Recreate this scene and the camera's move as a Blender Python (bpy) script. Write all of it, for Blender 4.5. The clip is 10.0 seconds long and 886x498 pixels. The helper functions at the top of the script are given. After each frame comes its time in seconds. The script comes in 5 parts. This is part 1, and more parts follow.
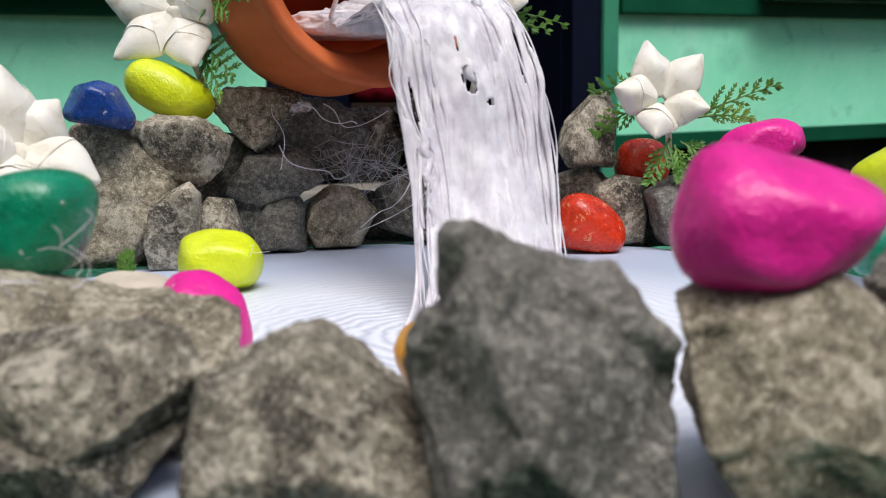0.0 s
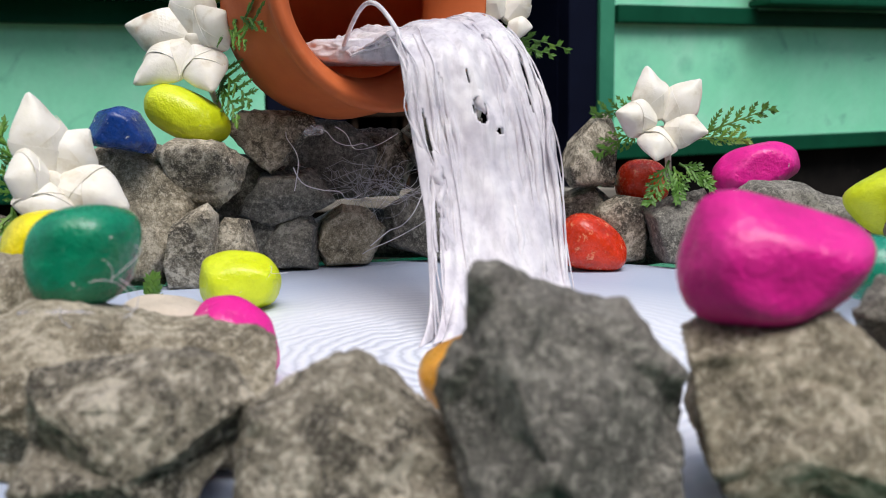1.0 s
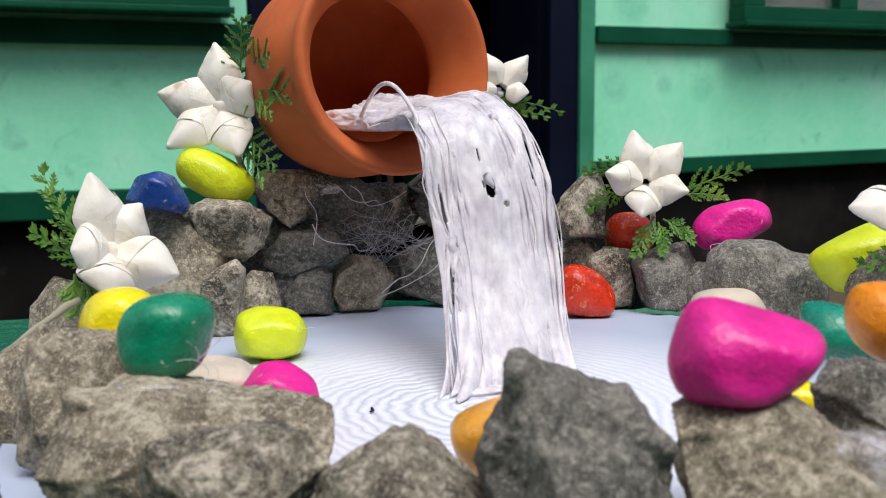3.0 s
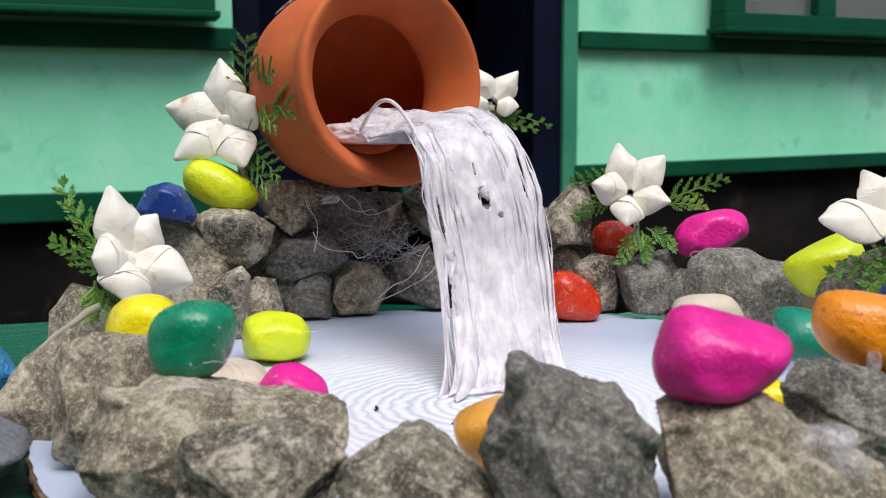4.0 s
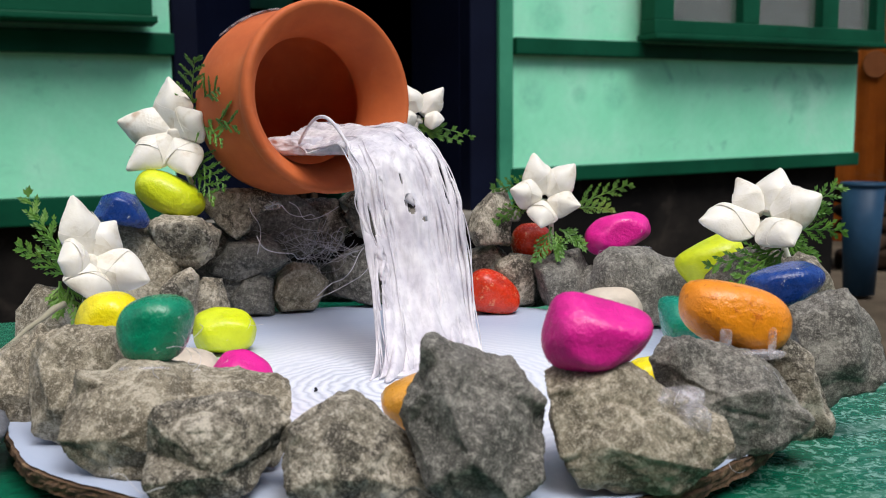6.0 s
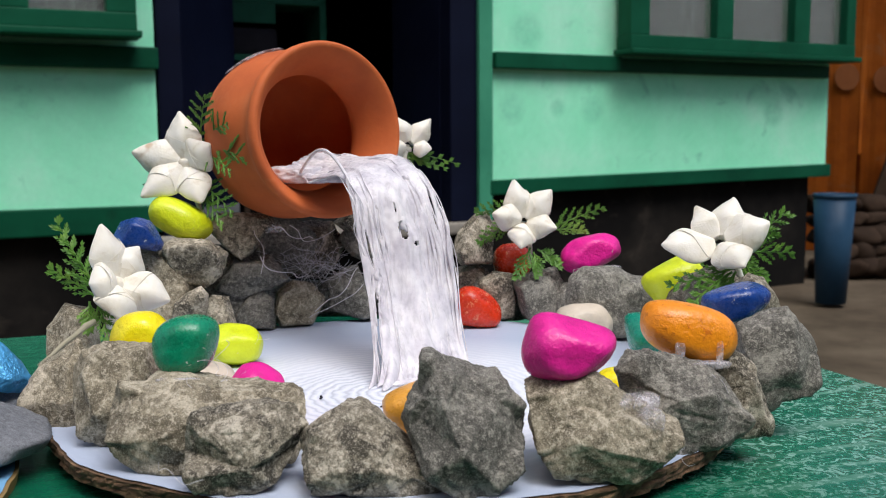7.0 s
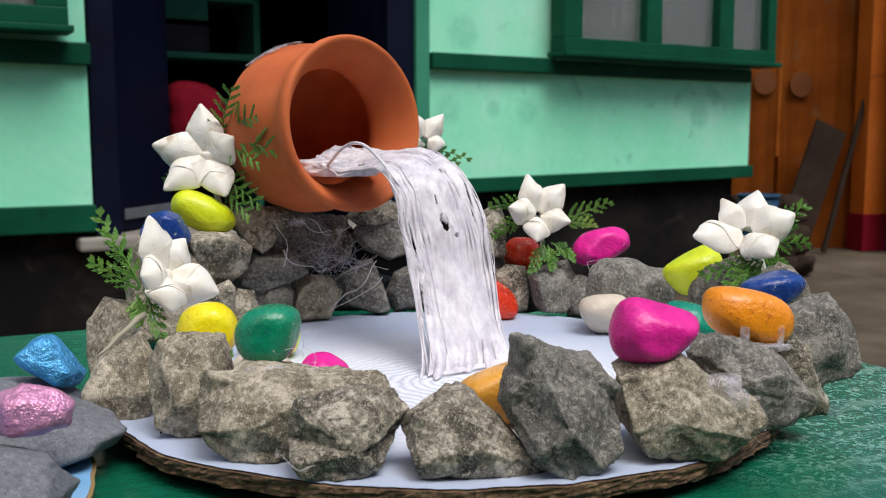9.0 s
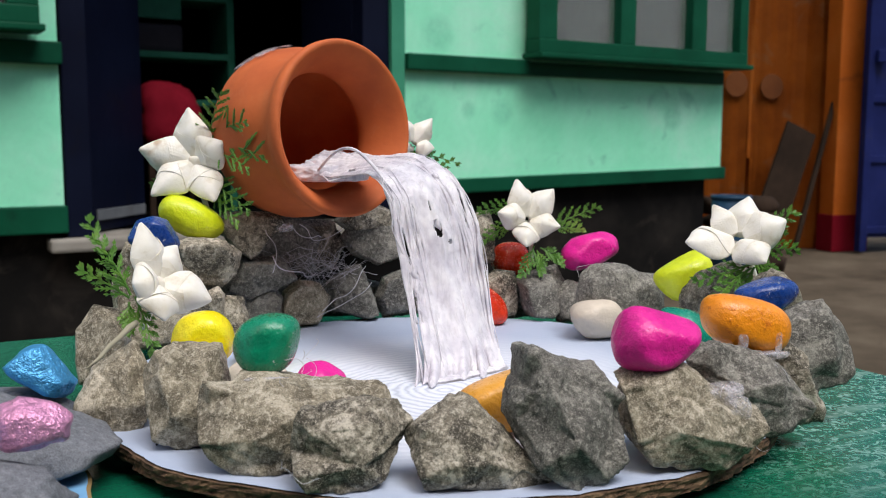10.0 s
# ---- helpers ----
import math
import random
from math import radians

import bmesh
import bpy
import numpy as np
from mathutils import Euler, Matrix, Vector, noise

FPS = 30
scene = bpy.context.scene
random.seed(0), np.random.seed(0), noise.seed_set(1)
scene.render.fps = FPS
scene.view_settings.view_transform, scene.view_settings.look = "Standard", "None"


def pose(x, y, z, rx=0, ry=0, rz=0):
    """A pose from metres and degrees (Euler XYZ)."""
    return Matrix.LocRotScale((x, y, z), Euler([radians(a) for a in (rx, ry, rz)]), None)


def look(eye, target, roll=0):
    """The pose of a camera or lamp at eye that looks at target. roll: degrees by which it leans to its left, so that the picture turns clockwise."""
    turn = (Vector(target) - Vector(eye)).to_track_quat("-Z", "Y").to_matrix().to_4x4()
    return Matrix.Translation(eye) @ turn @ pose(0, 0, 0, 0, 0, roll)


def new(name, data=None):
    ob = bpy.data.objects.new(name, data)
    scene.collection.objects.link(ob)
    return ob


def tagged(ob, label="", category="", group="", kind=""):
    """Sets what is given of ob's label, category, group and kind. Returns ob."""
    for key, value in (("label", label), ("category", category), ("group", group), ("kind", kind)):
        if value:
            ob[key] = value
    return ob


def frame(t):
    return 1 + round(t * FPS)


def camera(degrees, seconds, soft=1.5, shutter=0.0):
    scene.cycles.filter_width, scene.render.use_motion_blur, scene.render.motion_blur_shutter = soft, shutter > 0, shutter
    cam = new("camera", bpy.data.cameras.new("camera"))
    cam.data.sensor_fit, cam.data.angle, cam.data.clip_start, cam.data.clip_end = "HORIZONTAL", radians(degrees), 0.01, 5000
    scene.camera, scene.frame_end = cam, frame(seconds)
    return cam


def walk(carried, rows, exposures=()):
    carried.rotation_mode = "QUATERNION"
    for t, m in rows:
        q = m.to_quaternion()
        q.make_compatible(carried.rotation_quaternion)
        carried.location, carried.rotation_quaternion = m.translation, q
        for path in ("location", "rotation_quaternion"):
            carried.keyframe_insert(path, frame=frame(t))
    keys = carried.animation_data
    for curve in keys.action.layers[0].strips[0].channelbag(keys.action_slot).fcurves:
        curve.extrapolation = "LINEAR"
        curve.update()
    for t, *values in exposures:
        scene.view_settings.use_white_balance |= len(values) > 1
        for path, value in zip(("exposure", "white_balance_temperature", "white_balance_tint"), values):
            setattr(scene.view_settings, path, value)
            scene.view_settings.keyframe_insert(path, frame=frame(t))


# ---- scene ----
from mathutils.bvhtree import BVHTree
from mathutils.geometry import delaunay_2d_cdt

cam = camera(50.9, 10.0, soft=1.0)
METRES, EYE, TILT, LEAN, TURN = 0.4, 0.85, -8.5, 0.8, 0.0
ROWS = [
    (0.0, 0.0, 0.0, 0.0, 0.0, 0.0, -0.0),
    (0.5, -0.0103, -0.0289, 0.0153, 0.05, 0.17, -0.04),
    (1.0, -0.02, -0.0525, 0.0201, -0.28, 0.35, -0.03),
    (1.5, -0.035, -0.0754, 0.0341, -0.52, 0.48, -0.03),
    (2.0, -0.0413, -0.1018, 0.0515, -0.75, 0.53, -0.02),
    (2.5, -0.05, -0.1454, 0.0707, -1.1, 0.82, -0.03),
    (4.0, -0.091, -0.2761, 0.0931, -2.61, 1.17, -0.07),
    (4.5, -0.0762, -0.3001, 0.0897, -3.37, 1.22, -0.07),
    (5.0, -0.0537, -0.3311, 0.093, -4.5, 1.21, 0.21),
    (6.5, -0.1046, -0.5409, 0.0921, -6.83, 1.52, 0.66),
    (7.0, -0.1201, -0.6244, 0.1047, -7.47, 1.85, 0.72),
    (7.5, -0.1386, -0.6556, 0.0897, -8.38, 1.98, 0.77),
    (8.0, -0.2043, -0.6823, 0.089, -9.35, 1.96, 0.84),
    (8.5, -0.2889, -0.6644, 0.081, -10.62, 1.93, 0.88),
    (9.0, -0.3428, -0.611, 0.0899, -12.33, 1.84, 1.11),
    (9.5, -0.3558, -0.6006, 0.0973, -13.59, 1.82, 1.16),
    (10.0, -0.3786, -0.5933, 0.1024, -14.02, 1.82, 1.19),
]
walk(cam, [(t, pose(0, 0, EYE, TILT, LEAN, TURN) @ pose(METRES * x, METRES * y, METRES * z, 90 + pitch, roll, yaw)) for t, x, y, z, yaw, pitch, roll in ROWS])

# ---- lens focus: a phone close to a small model ----
cam.data.dof.use_dof = True
cam.data.dof.focus_distance = 0.62
cam.data.dof.aperture_fstop = 17.0

# ---- sky and light: bright overcast, open yard in front of the house ----
world = bpy.data.worlds.new("sky")
scene.world = world
world.use_nodes = True
wn, wl = world.node_tree.nodes, world.node_tree.links
sky = wn.new("ShaderNodeTexSky")
sky.sky_type = "NISHITA"
sky.sun_disc = False
sky.sun_elevation, sky.sun_rotation = radians(61), radians(205)
sky.air_density, sky.dust_density, sky.ozone_density = 1.0, 4.0, 1.0
wl.new(sky.outputs[0], wn["Background"].inputs[0])
wn["Background"].inputs[1].default_value = 0.12
sun_data = bpy.data.lights.new("sun", "SUN")
sun_data.energy, sun_data.angle, sun_data.color = 2.7, radians(32), (1.0, 0.985, 0.985)
sun = new("sun", sun_data)
sun.matrix_world = look((1.3, -1.9, 5.5), (0, 0.4, 0.8))
scene.view_settings.exposure = 0.05

# ---- materials ----


def mat(name, build):
    m = bpy.data.materials.new(name)
    m.use_nodes = True
    build(m.node_tree.nodes, m.node_tree.links, m.node_tree.nodes["Principled BSDF"])
    return m


def tex(n, l, scale, detail=4.0, rough=0.6, kind="noise", vec=None, distort=0.0):
    """A texture in the object's own metres."""
    co = vec
    if co is None:
        co = n.new("ShaderNodeTexCoord").outputs["Object"]
    if kind == "noise":
        t = n.new("ShaderNodeTexNoise")
        t.inputs["Scale"].default_value, t.inputs["Detail"].default_value = scale, detail
        t.inputs["Roughness"].default_value, t.inputs["Distortion"].default_value = rough, distort
        out = t.outputs["Fac"]
    else:
        t = n.new("ShaderNodeTexVoronoi")
        t.inputs["Scale"].default_value = scale
        t.feature = kind
        out = t.outputs["Distance"]
    l.new(co, t.inputs["Vector"])
    return out


def ramp(n, l, fac, stops):
    r = n.new("ShaderNodeValToRGB")
    els = r.color_ramp.elements
    while len(els) < len(stops):
        els.new(0.5)
    for e, (p, c) in zip(els, stops):
        e.position, e.color = p, (*c, 1) if len(c) == 3 else c
    l.new(fac, r.inputs[0])
    return r.outputs[0]


def mix(n, l, fac, a, b, blend="MIX"):
    m = n.new("ShaderNodeMix")
    m.data_type, m.blend_type = "RGBA", blend
    for key, v in ((0, fac), (6, a), (7, b)):
        if isinstance(v, (int, float)):
            m.inputs[key].default_value = v
        elif isinstance(v, tuple):
            m.inputs[key].default_value = (*v, 1)
        else:
            l.new(v, m.inputs[key])
    return m.outputs[2]


def bump(n, l, p, height, strength, dist, below=None):
    b = n.new("ShaderNodeBump")
    b.inputs["Strength"].default_value, b.inputs["Distance"].default_value = strength, dist
    l.new(height, b.inputs["Height"])
    if below is not None:
        l.new(below, b.inputs["Normal"])
    l.new(b.outputs[0], p.inputs["Normal"])
    return b.outputs[0]


def own_place(n, l):
    """Object coordinates pushed apart for each object, so that no two look alike."""
    co = n.new("ShaderNodeTexCoord").outputs["Object"]
    info = n.new("ShaderNodeObjectInfo").outputs["Random"]
    v = n.new("ShaderNodeVectorMath")
    v.operation = "MULTIPLY_ADD"
    l.new(info, v.inputs[0])
    v.inputs[1].default_value = (7.0, 5.0, 9.0)
    l.new(co, v.inputs[2])
    return v.outputs[0]


def stone_mat(name, dark, mid, light, blotch):
    def build(n, l, p):
        v = own_place(n, l)
        big = tex(n, l, 18, 6, 0.62, vec=v, distort=0.5)
        spots = tex(n, l, 52, 7, 0.68, vec=v, distort=0.5)
        fine = tex(n, l, 330, 8, 0.7, vec=v)
        grain = tex(n, l, 1300, 4, 0.65, vec=v)
        c = ramp(n, l, big, [(0.34, tuple(a * 0.45 + b * 0.55 for a, b in zip(mid, dark))), (0.47, mid), (0.60, mid), (0.74, tuple(a * 0.35 + b * 0.65 for a, b in zip(mid, light)))])
        c = mix(n, l, ramp(n, l, spots, [(0.52, (0, 0, 0)), (0.565, (blotch,) * 3)]), c, dark)
        c = mix(n, l, ramp(n, l, spots, [(0.405, (blotch,) * 3), (0.45, (0, 0, 0))]), c, light)
        c = mix(n, l, ramp(n, l, fine, [(0.54, (0, 0, 0)), (0.58, (0.6,) * 3)]), c, light)
        c = mix(n, l, ramp(n, l, fine, [(0.40, (0.6,) * 3), (0.45, (0, 0, 0))]), c, dark)
        c = mix(n, l, ramp(n, l, grain, [(0.40, (0.4,) * 3), (0.46, (0, 0, 0))]), c, dark)
        c = mix(n, l, ramp(n, l, grain, [(0.55, (0, 0, 0)), (0.61, (0.45,) * 3)]), c, light)
        l.new(c, p.inputs["Base Color"])
        p.inputs["Roughness"].default_value = 0.84
        p.inputs["Specular IOR Level"].default_value = 0.3
        b = bump(n, l, p, spots, 0.5, 0.0022)
        b = bump(n, l, p, fine, 1.0, 0.0014, b)
        bump(n, l, p, grain, 0.8, 0.0005, b)
    return mat(name, build)


STONE = {
    "grey": stone_mat("grey_stone", (0.050, 0.044, 0.034), (0.26, 0.23, 0.175), (0.66, 0.60, 0.49), 0.85),
    "dark": stone_mat("dark_stone", (0.042, 0.040, 0.035), (0.19, 0.18, 0.158), (0.46, 0.44, 0.38), 0.42),
    "tan": stone_mat("tan_stone", (0.080, 0.066, 0.044), (0.33, 0.288, 0.208), (0.70, 0.63, 0.50), 0.6),
    "slate": stone_mat("slate_stone", (0.11, 0.115, 0.13), (0.20, 0.21, 0.235), (0.30, 0.315, 0.34), 0.2),
}


def paint_mat(name, base, rough=0.3, chips=(0.75, 0.72, 0.66), chip=0.74, dark=0.55):
    def build(n, l, p):
        v = own_place(n, l)
        big = tex(n, l, 55, 4, 0.6, vec=v)
        fine = tex(n, l, 420, 3, 0.6, vec=v)
        spots = tex(n, l, 130, 5, 0.75, vec=v)
        c = ramp(n, l, big, [(0.25, tuple(x * dark for x in base)), (0.5, base), (0.8, tuple(min(1, x * 1.12 + 0.02) for x in base))])
        # Flecks: chipped paint, and glints of the glue film put into the colour.
        c = mix(n, l, ramp(n, l, spots, [(chip - 0.04, (0, 0, 0)), (chip, (0.9, 0.9, 0.9))]), c, chips)
        l.new(c, p.inputs["Base Color"])
        l.new(ramp(n, l, fine, [(0.3, (rough * 0.8,) * 3), (0.7, (rough * 1.35,) * 3)]), p.inputs["Roughness"])
        p.inputs["Coat Weight"].default_value = 0.2
        p.inputs["Coat Roughness"].default_value = 0.12
        b = bump(n, l, p, big, 0.8, 0.003)
        b = bump(n, l, p, spots, 0.6, 0.0014, b)
        bump(n, l, p, fine, 0.4, 0.0005, b)
    return mat(name, build)


PINK = paint_mat("pink_paint", (0.80, 0.010, 0.30), 0.4, chip=0.70, dark=0.7)
LIME = paint_mat("lime_paint", (0.66, 0.76, 0.010), 0.36, chip=0.74, dark=0.8)
YELLOW = paint_mat("yellow_paint", (0.98, 0.80, 0.004), 0.2, chip=0.72, dark=0.85)
GREENP = paint_mat("green_paint", (0.002, 0.24, 0.12), 0.26, chip=0.69)
TEAL = paint_mat("teal_paint", (0.006, 0.26, 0.17), 0.24, chip=0.70)
BLUE = paint_mat("blue_paint", (0.007, 0.048, 0.25), 0.26, chip=0.68)
RED = paint_mat("red_paint", (0.66, 0.035, 0.006), 0.24, chip=0.62, chips=(0.80, 0.30, 0.16))
ORANGE = paint_mat("orange_paint", (0.88, 0.285, 0.006), 0.34, chip=0.62, dark=0.82, chips=(0.60, 0.15, 0.008))
AMBER = paint_mat("amber_paint", (0.78, 0.36, 0.04), 0.3, chip=0.80)
CREAM = paint_mat("bare_cream_stone", (0.62, 0.54, 0.44), 0.65, chip=0.8, chips=(0.3, 0.26, 0.2), dark=0.8)


def foil_mat(name, base):
    def build(n, l, p):
        v = own_place(n, l)
        big = tex(n, l, 120, 4, 0.7, vec=v)
        c = ramp(n, l, big, [(0.3, tuple(x * 0.6 for x in base)), (0.7, base)])
        l.new(c, p.inputs["Base Color"])
        p.inputs["Metallic"].default_value, p.inputs["Roughness"].default_value = 0.45, 0.34
        bump(n, l, p, big, 0.9, 0.004)
    return mat(name, build)


FOIL_BLUE, FOIL_PINK = foil_mat("blue_foil", (0.10, 0.45, 0.85)), foil_mat("pink_foil", (0.95, 0.42, 0.68))


def terracotta(n, l, p):
    big, fine = tex(n, l, 18, 4, 0.6), tex(n, l, 260, 4, 0.7)
    streak = tex(n, l, 60, 5, 0.7, distort=1.2)
    c = ramp(n, l, big, [(0.3, (0.46, 0.092, 0.020)), (0.6, (0.60, 0.135, 0.030)), (0.8, (0.66, 0.175, 0.048))])
    c = mix(n, l, ramp(n, l, streak, [(0.58, (0, 0, 0)), (0.78, (0.28, 0.28, 0.28))]), c, (0.60, 0.24, 0.12))
    l.new(c, p.inputs["Base Color"])
    p.inputs["Roughness"].default_value = 0.72
    b = bump(n, l, p, big, 0.25, 0.002)
    bump(n, l, p, fine, 0.35, 0.0005, b)


TERRA = mat("terracotta", terracotta)


def glue(n, l, p):
    big, fine = tex(n, l, 60, 4, 0.6), tex(n, l, 380, 3, 0.6)
    l.new(ramp(n, l, big, [(0.32, (0.60, 0.575, 0.64)), (0.50, (0.76, 0.735, 0.785)), (0.66, (0.88, 0.86, 0.89))]), p.inputs["Base Color"])
    p.inputs["Roughness"].default_value = 0.42
    p.inputs["Transmission Weight"].default_value = 0.05
    p.inputs["Subsurface Weight"].default_value = 0.4
    p.inputs["Subsurface Radius"].default_value = (0.006, 0.006, 0.006)
    st = n.new("ShaderNodeMapping")
    st.inputs["Scale"].default_value = (260, 260, 12)
    l.new(n.new("ShaderNodeTexCoord").outputs["Object"], st.inputs["Vector"])
    streak = tex(n, l, 1.0, 4, 0.6, vec=st.outputs[0], distort=0.4)
    l.new(ramp(n, l, streak, [(0.34, (0.82, 0.82, 0.82)), (0.52, (1, 1, 1))]), p.inputs["Alpha"])
    b = bump(n, l, p, big, 0.3, 0.002)
    b = bump(n, l, p, streak, 0.12, 0.0012, b)
    bump(n, l, p, fine, 0.2, 0.0006, b)


GLUE = mat("hot_glue", glue)


def clear_glue(n, l, p):
    fine = tex(n, l, 200, 3, 0.6)
    p.inputs["Base Color"].default_value = (0.86, 0.83, 0.88, 1)
    p.inputs["Roughness"].default_value = 0.2
    l.new(ramp(n, l, fine, [(0.35, (0.06,) * 3), (0.7, (0.42,) * 3)]), p.inputs["Alpha"])
    bump(n, l, p, fine, 0.6, 0.002)


CLEAR_GLUE = mat("clear_glue", clear_glue)


def ribbon(n, l, p):
    v = own_place(n, l)
    big, fine = tex(n, l, 70, 4, 0.6, vec=v), tex(n, l, 500, 3, 0.6, vec=v)
    c = ramp(n, l, big, [(0.28, (0.62, 0.56, 0.44)), (0.45, (0.80, 0.77, 0.68)), (0.7, (0.86, 0.84, 0.78))])
    c = mix(n, l, ramp(n, l, tex(n, l, 34, 3, 0.5, vec=v), [(0.70, (0, 0, 0)), (0.76, (0.7, 0.7, 0.7))]), c, (0.45, 0.28, 0.14))
    l.new(c, p.inputs["Base Color"])
    p.inputs["Roughness"].default_value = 0.45
    p.inputs["Subsurface Weight"].default_value = 0.15
    p.inputs["Subsurface Radius"].default_value = (0.003, 0.003, 0.002)
    b = bump(n, l, p, big, 0.3, 0.002)
    bump(n, l, p, fine, 0.25, 0.0004, b)


RIBBON = mat("palm_leaf_ribbon", ribbon)


def leaf(n, l, p):
    v = own_place(n, l)
    big, fine = tex(n, l, 45, 3, 0.6, vec=v), tex(n, l, 600, 3, 0.6, vec=v)
    l.new(ramp(n, l, big, [(0.3, (0.045, 0.13, 0.016)), (0.55, (0.10, 0.25, 0.028)), (0.75, (0.20, 0.35, 0.045))]), p.inputs["Base Color"])
    p.inputs["Roughness"].default_value = 0.5
    bump(n, l, p, fine, 0.3, 0.0004)


LEAF = mat("cypress_leaf", leaf)


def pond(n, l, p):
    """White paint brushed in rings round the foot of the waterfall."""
    co = n.new("ShaderNodeTexCoord").outputs["Object"]
    sub = n.new("ShaderNodeVectorMath")
    sub.operation = "SUBTRACT"
    l.new(co, sub.inputs[0])
    sub.inputs[1].default_value = (-0.004, -0.035, 0.0)
    w = n.new("ShaderNodeTexWave")
    w.wave_type, w.rings_direction = "RINGS", "Z"
    w.inputs["Scale"].default_value, w.inputs["Distortion"].default_value = 46, 8.0
    w.inputs["Detail"].default_value, w.inputs["Detail Scale"].default_value = 3.0, 0.9
    l.new(sub.outputs[0], w.inputs["Vector"])
    fine, big = tex(n, l, 160, 4, 0.65), tex(n, l, 14, 4, 0.6)
    flat = n.new("ShaderNodeVectorMath")
    flat.operation = "MULTIPLY"
    l.new(sub.outputs[0], flat.inputs[0])
    flat.inputs[1].default_value = (1, 1, 0)
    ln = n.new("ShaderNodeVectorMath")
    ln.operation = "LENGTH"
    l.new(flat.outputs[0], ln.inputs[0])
    # Rim: pale blue paint, darkened to hold the shade by the front rocks.
    rim_blue_shade = ramp(n, l, ln.outputs["Value"], [(0.11, (0, 0, 0)), (0.19, (0.8, 0.8, 0.8))])
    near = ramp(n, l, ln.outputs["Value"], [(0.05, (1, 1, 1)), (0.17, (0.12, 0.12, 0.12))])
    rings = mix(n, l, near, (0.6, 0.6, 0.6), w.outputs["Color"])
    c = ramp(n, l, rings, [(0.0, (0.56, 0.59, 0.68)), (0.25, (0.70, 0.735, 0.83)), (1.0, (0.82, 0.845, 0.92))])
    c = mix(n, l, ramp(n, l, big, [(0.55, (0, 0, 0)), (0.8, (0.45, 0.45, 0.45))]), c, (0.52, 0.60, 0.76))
    c = mix(n, l, rim_blue_shade, c, (0.38, 0.46, 0.62))
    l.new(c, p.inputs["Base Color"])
    p.inputs["Roughness"].default_value = 0.5
    b = bump(n, l, p, rings, 0.35, 0.0016)
    bump(n, l, p, fine, 0.4, 0.0008, b)


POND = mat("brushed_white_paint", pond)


def raw_edge(n, l, p):
    grain, fine = tex(n, l, 70, 5, 0.7, distort=2.0), tex(n, l, 400, 4, 0.7)
    c = ramp(n, l, grain, [(0.3, (0.04, 0.022, 0.012)), (0.52, (0.15, 0.085, 0.045)), (0.72, (0.34, 0.22, 0.12))])
    l.new(c, p.inputs["Base Color"])
    p.inputs["Roughness"].default_value = 0.9
    b = bump(n, l, p, grain, 0.9, 0.003)
    bump(n, l, p, fine, 0.7, 0.001, b)


RAW_EDGE = mat("raw_board_edge", raw_edge)


def table_paint(n, l, p):
    big, fine = tex(n, l, 6, 5, 0.65), tex(n, l, 90, 5, 0.7)
    st = n.new("ShaderNodeMapping")
    st.inputs["Scale"].default_value = (9, 75, 20)
    l.new(n.new("ShaderNodeTexCoord").outputs["Object"], st.inputs["Vector"])
    scr = tex(n, l, 1.0, 5, 0.7, vec=st.outputs[0], distort=0.5)
    c = ramp(n, l, big, [(0.3, (0.004, 0.085, 0.045)), (0.6, (0.006, 0.13, 0.07)), (0.8, (0.014, 0.18, 0.10))])
    # Streak mask: scratches that also stand in for the sky's reflection.
    worn = mix(n, l, ramp(n, l, big, [(0.36, (0, 0, 0)), (0.56, (1, 1, 1))]), (0, 0, 0), ramp(n, l, scr, [(0.53, (0, 0, 0)), (0.62, (0.75, 0.75, 0.75))]))
    glint_dist = n.new("ShaderNodeVectorMath")
    glint_dist.operation = "DISTANCE"
    l.new(n.new("ShaderNodeTexCoord").outputs["Object"], glint_dist.inputs[0])
    glint_dist.inputs[1].default_value = (-0.06, -0.50, 0.74)
    # In this area, sky reflections on the varnish are painted as pale colour.
    glint_area = ramp(n, l, glint_dist.outputs["Value"], [(0.10, (1, 1, 1)), (0.26, (0, 0, 0))])
    sky_specks = ramp(n, l, tex(n, l, 120, 5, 0.75, distort=1.5), [(0.52, (0, 0, 0)), (0.58, (0.9, 0.9, 0.9))])
    c = mix(n, l, glint_area, c, (0.007, 0.15, 0.085))
    c = mix(n, l, mix(n, l, glint_area, (0, 0, 0), sky_specks), c, (0.30, 0.52, 0.44))
    c = mix(n, l, mix(n, l, glint_area, (0, 0, 0), worn), c, (0.20, 0.38, 0.30))
    l.new(c, p.inputs["Base Color"])
    l.new(ramp(n, l, fine, [(0.3, (0.10,) * 3), (0.7, (0.28,) * 3)]), p.inputs["Roughness"])
    b = bump(n, l, p, scr, 0.3, 0.0016)
    bump(n, l, p, fine, 0.3, 0.001, b)


TABLE = mat("green_table_paint", table_paint)


